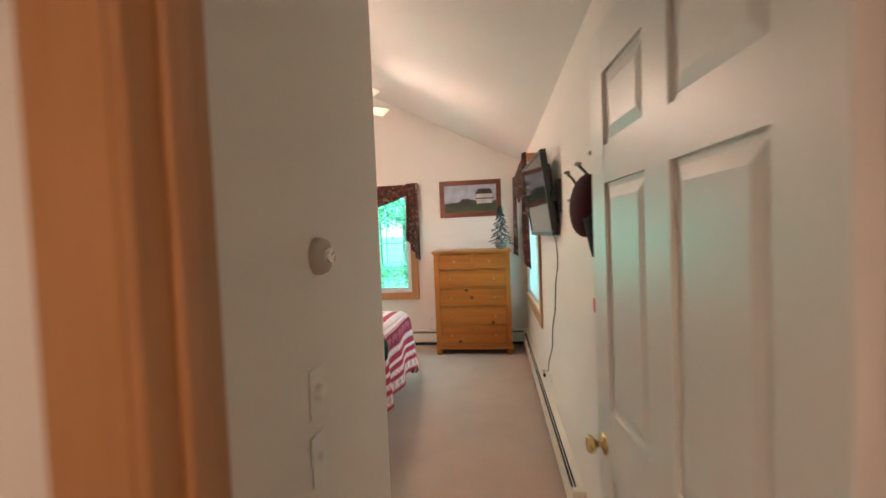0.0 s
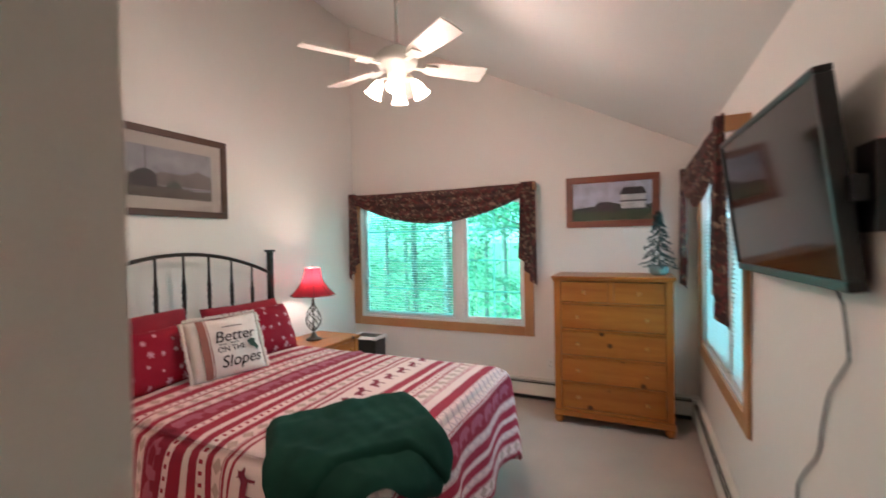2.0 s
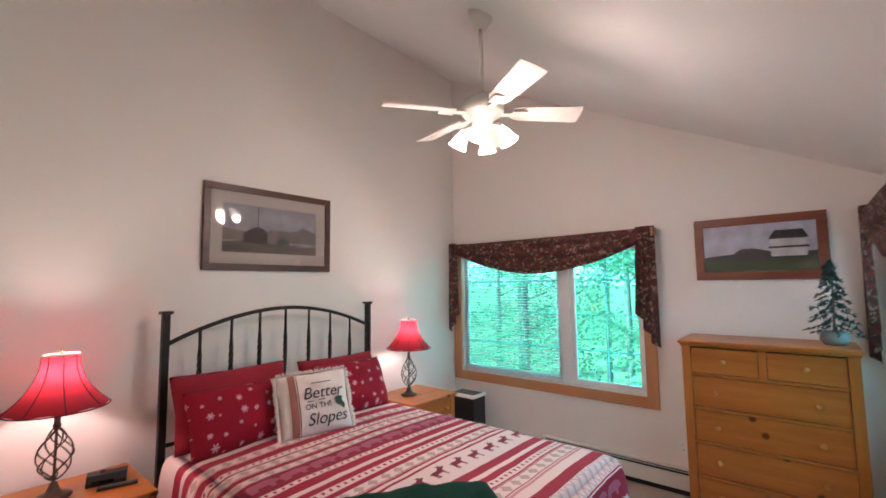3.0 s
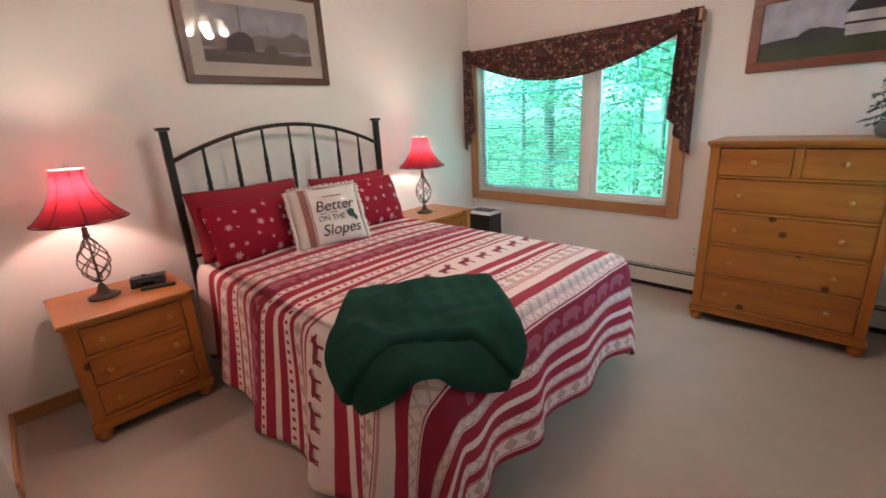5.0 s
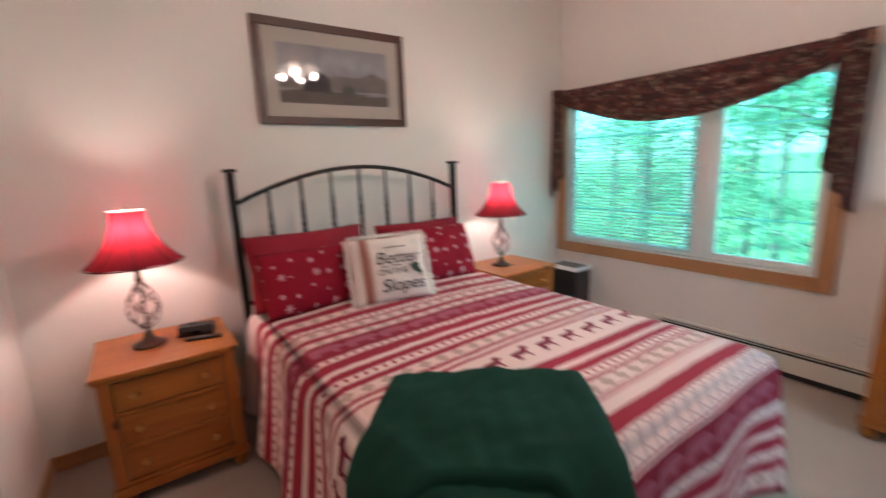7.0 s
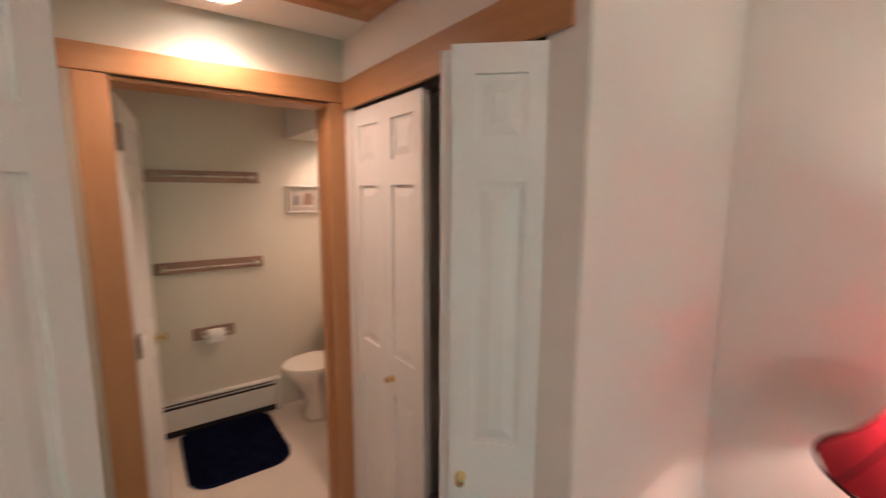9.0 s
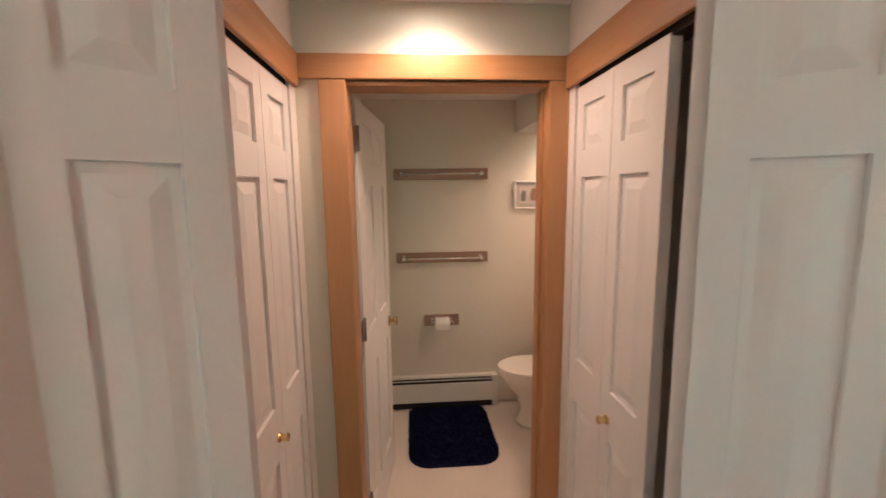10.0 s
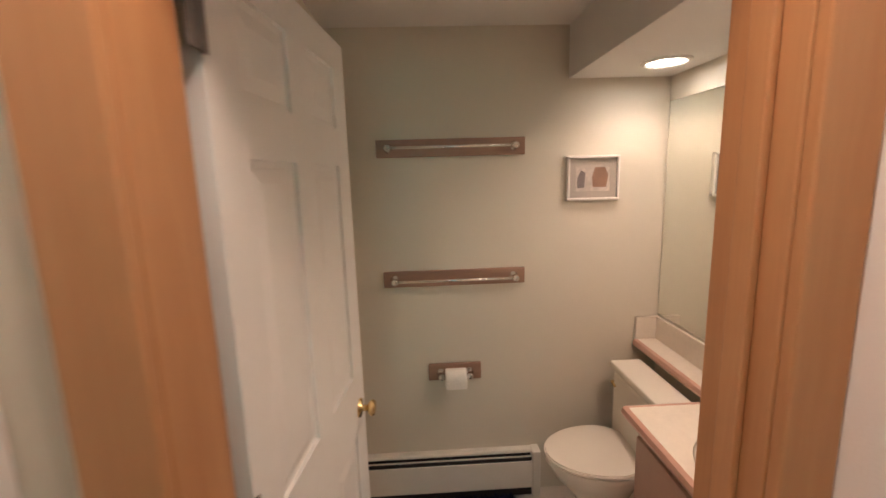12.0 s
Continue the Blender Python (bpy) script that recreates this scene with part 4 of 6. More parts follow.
for k in range(7):
    v = (k + 1) / 8.0
    y = LY * v
    sp = bmesh.new()
    steps, rr = 36, 0.0085
    rings = []
    z0, z1 = 0.74, arch(v) - 0.005
    for i in range(steps + 1):
        f = i / steps
        tw = max(0.0, min(1.0, (f - 0.25) / 0.5)) * 4 * math.pi
        rq = rr * (1.25 + 0.75 * max(0.0, math.sin(math.pi * min(1.0, max(0.0, (f - 0.42) / 0.4)))) ** 0.7)
        rings.append([sp.verts.new((rq * math.cos(tw + q * math.pi / 2), y + rq * math.sin(tw + q * math.pi / 2), z0 + (z1 - z0) * f)) for q in range(4)])
    for a, b in zip(rings, rings[1:]):
        for q in range(4):
            sp.faces.new((a[q], a[(q + 1) % 4], b[(q + 1) % 4], b[q]))
    part("spindle", sp, M_IRON, bed)
for y in (0.03, LY - 0.03):
    part("side_rail", boxes((0.022, y - 0.012, 0.20, 2.12, y + 0.012, 0.26, 0.003)), M_IRON, bed)
part("foot_rail", boxes((2.10, 0.043, 0.20, 2.125, LY - 0.043, 0.26, 0.003)), M_IRON, bed)
for y in (0.09, LY / 2, LY - 0.09):
    part("leg", tube([(2.06, y, 0.0), (2.06, y, 0.1995)], 0.02, 10), M_IRON, bed)

MX0, MX1, MY0, MY1, MZ = -2.44, -0.36, 2.69, 4.19, 0.70
part_box = boxes((MX0, MY0, 0.262, MX1, MY1, 0.45, 0.03))
tagged(part("box_spring", part_box, M_SHEET), "white cloth box spring on the iron frame", "box spring")
mt = bmesh.new()
box(mt, MX0, MY0, 0.451, MX1, MY1, MZ)
bmesh.ops.bevel(mt, geom=[e for e in mt.edges], offset=0.06, segments=4, profile=0.5, affect="EDGES")
tagged(part("mattress", mt, M_SHEET), "white sheeted mattress under the striped cover", "mattress")

# striped cover: a top sheet and a skirt swept round three sides; U follows the bed's length and goes on down the foot
CX0, CX1, CY0, CY1, CR = -2.36, -0.33, 2.66, 4.215, 0.07
TOPZ = MZ + 0.035
cov = bmesh.new()
uvl = cov.loops.layers.uv.new("UVMap")


def wob(x, y, s):
    return noise.noise(Vector((x * s, y * s, 3.1)))


per = []                       # perimeter: x, y, outward nx, ny, corner angle share, length along
ny_side, n_foot, n_arc = 60, 46, 14
for k in range(ny_side):
    f = k / ny_side
    per.append((CX0 + (CX1 - CR - CX0) * f, CY0, 0.0, -1.0))
for k in range(n_arc):
    a = math.pi / 2 * k / n_arc
    per.append((CX1 - CR + CR * math.sin(a), CY0 + CR - CR * math.cos(a), math.sin(a), -math.cos(a)))
for k in range(n_foot):
    f = k / n_foot
    per.append((CX1, CY0 + CR + (CY1 - CY0 - 2 * CR) * f, 1.0, 0.0))
for k in range(n_arc):
    a = math.pi / 2 * k / n_arc
    per.append((CX1 - CR + CR * math.cos(a), CY1 - CR + CR * math.sin(a), math.cos(a), math.sin(a)))
for k in range(ny_side + 1):
    f = 1 - k / ny_side
    per.append((CX0 + (CX1 - CR - CX0) * f, CY1, 0.0, 1.0))
length = [0.0]
for a, b in zip(per, per[1:]):
    length.append(length[-1] + math.hypot(b[0] - a[0], b[1] - a[1]) + 0.02 * (abs(a[2] - b[2]) + abs(a[3] - b[3])))
N_DOWN = 22
skirt = []
for i, (x, y, nx, ny) in enumerate(per):
    foot = max(0.0, nx)
    near = max(0.0, -ny)
    corner = 4 * (nx * ny) ** 2
    drop = 0.56 * foot + (0.71 if ny < 0 else 0.56) * (1 - foot) + 0.10 * corner
    if ny < 0 and nx == 0:
        drop = 0.55 + 0.16 * min(1.0, (x - CX0) / 0.9)
    drop += 0.02 * noise.noise(Vector((length[i] * 1.4, 0, 7)))
    row = []
    for j in range(N_DOWN + 1):
        q = drop * j / N_DOWN
        bend = 1 - math.exp(-q / 0.035)
        flare = 0.055 * bend + (0.07 * near + 0.02 * foot) * (q / 0.6) ** 1.3
        amp = (0.004 + 0.034 * (q / 0.6) ** 1.1) * min(1, q / 0.1)
        s = length[i]
        fold = amp * (math.sin(s * 15 + 1.3 * math.sin(s * 3.1)) + 0.6 * noise.noise(Vector((s * 5.5, q * 1.3, 1.0))) + 0.9 * corner * math.sin(s * 34))
        out = flare + fold
        z = TOPZ - 0.012 - max(0.0, q - 0.02 * bend)
        tx, ty = -ny, nx
        slide = 0.014 * math.cos(s * 15) * (q / 0.6)
        row.append(cov.verts.new((x + nx * out + tx * slide, y + ny * out + ty * slide, max(0.012 + 0.004 * math.sin(s * 9), z))))
    skirt.append(row)


def cover_face(vs, uvs):
    f = cov.faces.new(vs)
    f.smooth = True
    for lp, u in zip(f.loops, uvs):
        lp[uvl].uv = u


for i in range(len(per) - 1):
    for j in range(N_DOWN):
        qs = []
        for a, b in ((i, j), (i + 1, j), (i + 1, j + 1), (i, j + 1)):
            x, y, nx, ny = per[a]
            qv = 0.6 * b / N_DOWN
            qs.append((x + qv * nx, y + qv * ny))
        cover_face((skirt[i][j], skirt[i + 1][j], skirt[i + 1][j + 1], skirt[i][j + 1]), qs)
# top: rows across the bed joining near and far edges
NT = 40
cols_top = []
half = ny_side + n_arc


def top_z(x, y):
    return TOPZ + 0.012 * wob(x, y, 2.2) + 0.004 * wob(x, y, 9.0) + 0.02 * math.sin(math.pi * (y - CY0) / (CY1 - CY0))


for k in range(half + 1):
    a, b = per[k], per[len(per) - 1 - k]
    va, vb = skirt[k][0], skirt[len(per) - 1 - k][0]
    line = [va]
    for j in range(1, NT):
        f = j / NT
        x, y = a[0] + (b[0] - a[0]) * f, a[1] + (b[1] - a[1]) * f
        edge = min(1.0, min(f, 1 - f) * (CY1 - CY0) / 0.05, (half - k) / 5)
        line.append(cov.verts.new((x, y, TOPZ - 0.012 + (top_z(x, y) - TOPZ + 0.012) * edge)) if abs(a[1] - b[1]) > 0.02 else None)
    line.append(vb)
    cols_top.append(line)
for k in range(half):
    for j in range(NT):
        vs = [cols_top[k][j], cols_top[k + 1][j], cols_top[k + 1][j + 1], cols_top[k][j + 1]]
        if None in vs or len(set(vs)) < 4:
            continue
        cover_face(vs, [(v.co.x, v.co.y) for v in vs])
skirt_co = [[v.co.copy() for v in row] for row in skirt]
cover = tagged(part("bedspread", cov, M_STRIPE, fix=False), "red and cream striped bedspread with woven animal bands", "bedspread")
cover.modifiers.new("thickness", "SOLIDIFY").thickness = 0.008
cover.modifiers["thickness"].offset = 0

# animals woven into the cream band, lying on the top
MOOSE = [(-0.045, 0.0), (-0.040, 0.045), (-0.05, 0.06), (-0.03, 0.07), (0.02, 0.072), (0.032, 0.085), (0.028, 0.105), (0.04, 0.095), (0.055, 0.108), (0.052, 0.09), (0.07, 0.078), (0.062, 0.068), (0.045, 0.062),
         (0.036, 0.045), (0.036, 0.0), (0.026, 0.0), (0.024, 0.035), (-0.018, 0.035), (-0.022, 0.0), (-0.030, 0.0), (-0.03, 0.03), (-0.036, 0.0)]
BEAR = [(-0.06, 0.0), (-0.065, 0.04), (-0.05, 0.065), (-0.01, 0.07), (0.03, 0.072), (0.06, 0.06), (0.08, 0.035), (0.06, 0.03), (0.045, 0.025), (0.045, 0.0), (0.025, 0.0), (0.02, 0.022), (-0.025, 0.022), (-0.03, 0.0)]


def woven(u, shape, mat, step, size, lo, hi, name):
    y = lo
    while y < hi:
        bm = bmesh.new()
        vs = []
        for a, b in shape:
            x, yy = u + (0.045 - b) * size, y + a * size
            vs.append(bm.verts.new((x, yy, top_z(x, yy) + 0.0065)))
        bm.faces.new(vs)
        bmesh.ops.triangulate(bm, faces=bm.faces)
        part(name, bm, mat, cover)
        y += step


def woven_side(u, shape, mat, step, size, name):
    """The same band running down the near side."""
    i = min(range(ny_side), key=lambda k: abs(per[k][0] - u))
    q = 0.10
    while q < 0.56:
        bm = bmesh.new()
        vs = []
        for a, b in shape:
            x, qq = u + (0.045 - b) * size, q - a * size
            k = min(ny_side - 2, max(0, (x - CX0) / (CX1 - CR - CX0) * ny_side))
            j = min(N_DOWN - 1.01, max(0, qq / 0.66 * N_DOWN))
            k0, j0 = int(k), int(j)
            p = skirt_co[k0][j0].lerp(skirt_co[k0 + 1][j0], k - k0).lerp(skirt_co[k0][j0 + 1].lerp(skirt_co[k0 + 1][j0 + 1], k - k0), j - j0)
            vs.append(bm.verts.new(p + Vector((0, -0.009, 0.002))))
        bm.faces.new(vs)
        bmesh.ops.triangulate(bm, faces=bm.faces)
        part(name, bm, mat, cover)
        q += step
# animals in the cream and the wine bands
woven(-0.905, MOOSE, M_MOOSE, 0.152, 1.0, CY0 + 0.10, CY1 - 0.06, "woven_moose")
woven_side(-0.905, MOOSE, M_MOOSE, 0.135, 1.0, "woven_moose")
woven(-1.505, BEAR, M_MOOSEP, 0.17, 1.2, CY0 + 0.1, CY1 - 0.08, "woven_bear")
woven_side(-1.505, BEAR, M_MOOSEP, 0.17, 1.2, "woven_bear")


def woven_foot(u, shape, mat, step, size, name):
    """A band running across the drop at the bed's foot."""
    first = ny_side + n_arc
    y = CY0 + 0.16
    while y < CY1 - 0.12:
        bm = bmesh.new()
        vs = []
        for a, b in shape:
            yy, q = y + a * size, u - CX1 + (0.035 - b) * size
            k = (yy - CY0 - CR) / (CY1 - CY0 - 2 * CR) * n_foot
            j = min(N_DOWN - 1.01, max(0, q / 0.6 * N_DOWN))
            k0, j0 = int(k), int(j)
            p = skirt_co[first + k0][j0].lerp(skirt_co[first + k0 + 1][j0], k - k0).lerp(skirt_co[first + k0][j0 + 1].lerp(skirt_co[first + k0 + 1][j0 + 1], k - k0), j - j0)
            vs.append(bm.verts.new(p + Vector((0.008, 0, 0.005))))
        bm.faces.new(vs)
        bmesh.ops.triangulate(bm, faces=bm.faces)
        part(name, bm, mat, cover)
        y += step


woven_foot(-0.21, BEAR, M_MOOSEP, 0.17, 1.1, "woven_bear")


# ---- pillows ----
def cushion(bm, w, h, d, n=22, pinch=0.10):
    """Local x through the thickness, y along the width, z up; centred on the lower edge."""
    def f(side):
        def g(a, b):
            u, v = 2 * a - 1, 2 * b - 1
            full = max(0.0, (1 - abs(u) ** 2.6) * (1 - abs(v) ** 2.6)) ** 0.5
            x = side * d * 0.5 * full + side * 0.004
            k = 1 - pinch * 0.5 * ((1 - abs(v)) * abs(u) ** 6)
            k2 = 1 - pinch * 0.5 * ((1 - abs(u)) * abs(v) ** 6)
            x += 0.022 * full * noise.noise(Vector((u * 2.2, v * 2.2, side * 3 + w)))
            return (x, u * w / 2 * k, h / 2 + v * h / 2 * k2)
        return g
    sheet(n, n, f(1), bm)
    sheet(n, n, f(-1), bm)
    bmesh.ops.remove_doubles(bm, verts=bm.verts, dist=0.0095)
    return bm


def pillow(place, w, h, d, lean, rz, mat, label, roll=0.0):
    p = part("pillow", cushion(bmesh.new(), w, h, d), mat)
    p.matrix_world = pose(*place) @ pose(0, 0, 0, 0, 0, rz) @ pose(0, 0, 0, 0, lean, 0) @ pose(0, 0, 0, roll)
    return tagged(p, label, "pillow", "pillows on the bed")


PZ = 0.735
pillow((-2.26, 3.00, PZ), 0.74, 0.45, 0.19, -16, 1, M_RED, "plain crimson pillow against the iron headboard")
pillow((-2.26, 3.82, PZ), 0.70, 0.42, 0.19, -16, -1, M_RED, "plain crimson pillow against the iron headboard")
pillow((-2.10, 2.99, PZ), 0.66, 0.38, 0.20, -24, 2, M_FLAKE, "crimson pillow printed with white snowflakes")
pillow((-2.11, 3.83, PZ), 0.62, 0.40, 0.20, -24, -3, M_FLAKE, "crimson pillow printed with white snowflakes")
acc = thing("accent_pillow", (-1.88, 3.33, PZ + 0.015), "cream fringed cushion printed with a ski slogan", "pillow", "pillows on the bed", -14)
acc.matrix_world = acc.matrix_world @ pose(0, 0, 0, 0, -22, 0) @ pose(0, 0, 0, 1)
AW_, AH_ = 0.47, 0.40
body = part("cushion", cushion(bmesh.new(), AW_, AH_, 0.13), M_CREAMC, acc)
fr = bmesh.new()
rf = random.Random(8)
for k in range(190):
    s = k / 190 * 4
    e, f = int(s), (s - int(s)) * 2 - 1
    y, z, ny, nz = ((f, -1, 0, -1), (1, f, 1, 0), (-f, 1, 0, 1), (-1, -f, -1, 0))[e]
    p = Vector((0, y * AW_ / 2 * 0.985, AH_ / 2 + z * AH_ / 2 * 0.985))
    q = p + Vector((rf.uniform(-0.008, 0.008), ny * 0.022 + rf.uniform(-0.006, 0.006), nz * 0.020 + rf.uniform(-0.006, 0.006)))
    tube([p, q], 0.0062, 5, fr, taper=0.8)
part("fringe", fr, M_CREAMC, acc)


def front_x(y, z):
    u, v = 2 * y / AW_, 2 * (z - AH_ / 2) / AH_
    return 0.065 * max(0.0, (1 - abs(u) ** 2.6) * (1 - abs(v) ** 2.6)) ** 0.5 + 0.0135


def lettering(text, y, z, size, mat, parent, name="lettering", shear=0.0):
    cu = bpy.data.curves.new("lettering", "FONT")
    cu.body, cu.size, cu.align_x, cu.extrude, cu.shear = text, size, "CENTER", 0.0012, shear
    ob = new("lettering_tmp", cu)
    me = bpy.data.meshes.new_from_object(ob.evaluated_get(bpy.context.evaluated_depsgraph_get()))
    bpy.data.objects.remove(ob)
    bm = bmesh.new()
    bm.from_mesh(me)
    bmesh.ops.triangulate(bm, faces=bm.faces)
    for v in bm.verts:
        yy, zz = y + v.co.x, z + v.co.y
        v.co = Vector((front_x(yy, zz) + v.co.z, yy, zz))
    return part(name, bm, mat, parent)


def stripe_on(bm, y0, y1, z0, z1, n=10):
    return sheet(2, n, lambda a, b: (front_x(y0 + (y1 - y0) * a, z0 + (z1 - z0) * b) - 0.004, y0 + (y1 - y0) * a, z0 + (z1 - z0) * b), bm)


lettering("Better", 0.035, 0.222, 0.102, M_INK, acc, shear=0.25)
lettering("ON THE", 0.0, 0.158, 0.048, M_INK, acc)
lettering("Slopes", 0.05, 0.062, 0.102, M_INK, acc, shear=0.25)
for y0, y1, z0, z1 in ((-0.03, 0.10, 0.316, 0.322), (-0.07, -0.03, 0.204, 0.209), (0.0, 0.05, 0.206, 0.211)):
    part("small_print", stripe_on(bmesh.new(), y0, y1, z0, z1, 2), M_INK, acc)
for y0, y1 in ((-0.172, -0.128), (-0.122, -0.116)):
    part("woven_stripe", stripe_on(bmesh.new(), y0, y1, 0.012, AH_ - 0.012, 24), M_INKRED, acc)
sk = bmesh.new()
sk.faces.new([sk.verts.new((front_x(y, z) + 0.001, y, z)) for y, z in ((0.105, 0.20), (0.135, 0.215), (0.165, 0.205), (0.158, 0.185), (0.18, 0.15), (0.165, 0.125), (0.15, 0.15), (0.12, 0.165))])
part("skier_print", sk, M_INKGREEN, acc)

# ---- folded green throw: two layers laid over the bed's foot corner, hanging at both edges ----
QUAD = ((-1.06, 2.84), (-0.60, 3.38), (-0.13, 2.95), (-0.57, 2.44))


def throw_spot(a, b):
    p = [Vector(q) for q in QUAD]
    v = p[0].lerp(p[1], a).lerp(p[3].lerp(p[2], a), b)
    d = (p[3] - p[0]).normalized()
    v = v + d * (0.05 * math.sin(math.pi * a) * b ** 3 - 0.02 * math.sin(math.pi * a) * (1 - b) ** 3)
    return v + (p[0] - p[1]).normalized() * 0.02 * math.sin(math.pi * b) * (1 - 2 * a) * abs(2 * a - 1) ** 2


throw = thing("throw_blanket", (-0.6, 2.9, 0.735), "folded dark green fleece throw on the bed's foot", "blanket")
tm = throw.matrix_world.inverted()


def throw_layer(z_add, shrink, name, reach=1.0):
    bm = bmesh.new()

    def f(a, b):
        aa, bb = 0.5 + (a - 0.5) * shrink, 0.5 + (b - 0.5) * shrink
        bb *= reach + (1 - reach) * 0.75 * (2 * a - 1) ** 2
        v = throw_spot(aa, bb)
        e = min(a, 1 - a, b, 1 - b)
        rim = 1 - max(0.0, 1 - e / 0.05) ** 2
        over, side = max(0.0, v.x - CX1), max(0.0, CY0 - v.y)
        lift = 0.010 + z_add * rim + rim * (0.008 * noise.noise(Vector((v.x * 11 + v.y * 15, v.y * 3 - v.x * 4, 8 + z_add))) + 0.012 * noise.noise(Vector((v.x * 6, v.y * 6, z_add * 40))) + 0.007 * noise.noise(Vector((v.x * 17, v.y * 9, 4))))
        out_x, out_y = 0.085 * (1 - math.exp(-over / 0.05)) + lift * min(1, over / 0.05), 0.105 * (1 - math.exp(-side / 0.05)) + lift * min(1, side / 0.05)
        x, y = min(v.x, CX1) + out_x, max(v.y, CY0) - out_y
        z = top_z(min(v.x, CX1 - 0.06), max(v.y, CY0 + 0.06)) - 0.02 * min(1, (over + side) / 0.05) - max(0, over - 0.03) - max(0, side - 0.03)
        flat = max(0.0, 1 - (over + side) / 0.05)
        return tm @ Vector((x, y, z + lift * flat))
    sheet(56, 48, f, bm)
    return part(name, bm, M_GREEN, throw, fix=False)


throw_layer(0.020, 1.0, "lower_fold")
throw_layer(0.052, 0.985, "upper_fold", 0.80)


# ---- bedside lamps ----
def table_lamp(place, watts, label):
    t = thing("table_lamp", place, label, "lamp", "bedside lamps")
    part("base", lathe([(0, 0), (0.072, 0), (0.075, 0.008), (0.06, 0.018), (0.034, 0.026), (0.022, 0.05), (0.013, 0.075), (0, 0.08)], 28), M_LAMPIRON, t)
    part("stem", tube([(0, 0, 0.078), (0, 0, 0.45)], 0.006, 8), M_LAMPIRON, t)
    for k in range(8):
        pts = []
        sgn = 1 if k % 2 else -1
        for i in range(19):
            f = i / 18
            r = 0.010 + 0.062 * math.sin(math.pi * f ** 0.85) ** 0.9
            a = 2 * math.pi * k / 8 + sgn * 1.1 * f * math.pi
            pts.append((r * math.cos(a), r * math.sin(a), 0.085 + 0.25 * f))
        part("cage_wire", tube(pts, 0.0035, 6), M_LAMPIRON, t)
    part("collar", lathe([(0.014, 0.335), (0.018, 0.345), (0.012, 0.36), (0.014, 0.39), (0, 0.392)], 14), M_LAMPIRON, t)
    z0, z1 = 0.428, 0.692

    def rad(f):
        return 0.208 - 0.136 * (1 - (1 - f) ** 2.2)
    sh = bmesh.new()
    n = 64
    rings = []
    for i in range(13):
        f = i / 12
        rings.append([])
        for k in range(n):
            a = 2 * math.pi * k / n
            cell = abs(((k / n * 8) % 1) - 0.5) * 2
            r = rad(f) * (1 - 0.035 * (1 - cell ** 2))
            drop = 0.008 * (1 - cell ** 2) * (1 - f)
            rings[-1].append(sh.verts.new((r * math.cos(a), r * math.sin(a), z0 + (z1 - z0) * f + drop)))
    for a, b in zip(rings, rings[1:]):
        for k in range(n):
            fc = sh.faces.new((a[k], a[(k + 1) % n], b[(k + 1) % n], b[k]))
            fc.smooth = True
    shade = part("shade", sh, M_SHADE, t, "red bell shade with dark piping")
    for k in range(8):
        a = 2 * math.pi * (k + 0.0) / 8
        part("piping", tube([((rad(i / 12) + 0.001) * math.cos(a), (rad(i / 12) + 0.001) * math.sin(a), z0 + (z1 - z0) * i / 12) for i in range(13)], 0.0026, 5), M_SHADETRIM, shade)
    for zz, r, mm in ((z0 + 0.003, rad(0) - 0.001, M_SHADETRIM), (z1, rad(1), M_SHADEIN)):
        ring = tube([(r * math.cos(2 * math.pi * k / 40), r * math.sin(2 * math.pi * k / 40), zz) for k in range(41)], 0.0035, 6)
        part("rim", ring, mm, shade)
    part("spider", tube([(-rad(1), 0, z1 - 0.01), (0, 0, z1 - 0.012), (rad(1), 0, z1 - 0.01)], 0.002, 5), M_BRASS, shade)
    part("finial", lathe([(0.004, z1 - 0.01), (0.006, z1 + 0.005), (0.008, z1 + 0.014), (0, z1 + 0.024)], 10), M_BRASS, t)
    part("bulb", lathe([(0, 0.455), (0.013, 0.46), (0.014, 0.48), (0.028, 0.515), (0.030, 0.535), (0.02, 0.56), (0, 0.567)], 16), M_BULB, t, "lit bulb")
    lp = lamp("bedside_light", "POINT", pose(place[0], place[1], place[2] + 0.60), watts, WARM, radius=0.03)
    return t


table_lamp((-2.34, 2.13, 0.68), BEDSIDE, "red bell-shaded lamp with caged iron stem, lit")
table_lamp((-2.33, 4.60, 0.68), BEDSIDE, "red bell-shaded lamp with caged iron stem, lit")

# clock radio and remote on the near nightstand
cl = thing("clock_radio", (-2.34, 2.345, 0.681), "black clock radio on the nightstand", "clock", rz=72)
part("case", slab([(-0.04, 0.0), (0.045, 0.0), (0.045, 0.045), (0.02, 0.058), (-0.03, 0.052), (-0.045, 0.02)], "x", -0.085, 0.085), M_BLACK, cl)
part("dial", lathe([(0.012, 0.055), (0.012, 0.066), (0, 0.067)], 14, (-0.02, 0.0, 0)), M_BLACK, cl)
part("display", boxes((-0.06, -0.0485, 0.012, 0.03, -0.0455, 0.03)), M_SCREEN, cl)
rm = thing("remote_control", (-2.23, 2.365, 0.681), "slim dark remote control lying on the nightstand", "remote", rz=72)
part("body", boxes((-0.085, -0.019, 0, 0.085, 0.019, 0.014, 0.005)), M_BLACK, rm)
kp = bmesh.new()
for i in range(7):
    for j in range(3):
        box(kp, -0.07 + i * 0.02, -0.013 + j * 0.010, 0.0142, -0.06 + i * 0.02, -0.007 + j * 0.010, 0.0165)
part("keypad", kp, M_NICKEL, rm)

# waste bin with liner
bn = thing("waste_bin", (-2.22, 5.36, 0), "black waste bin with a white liner", "bin")
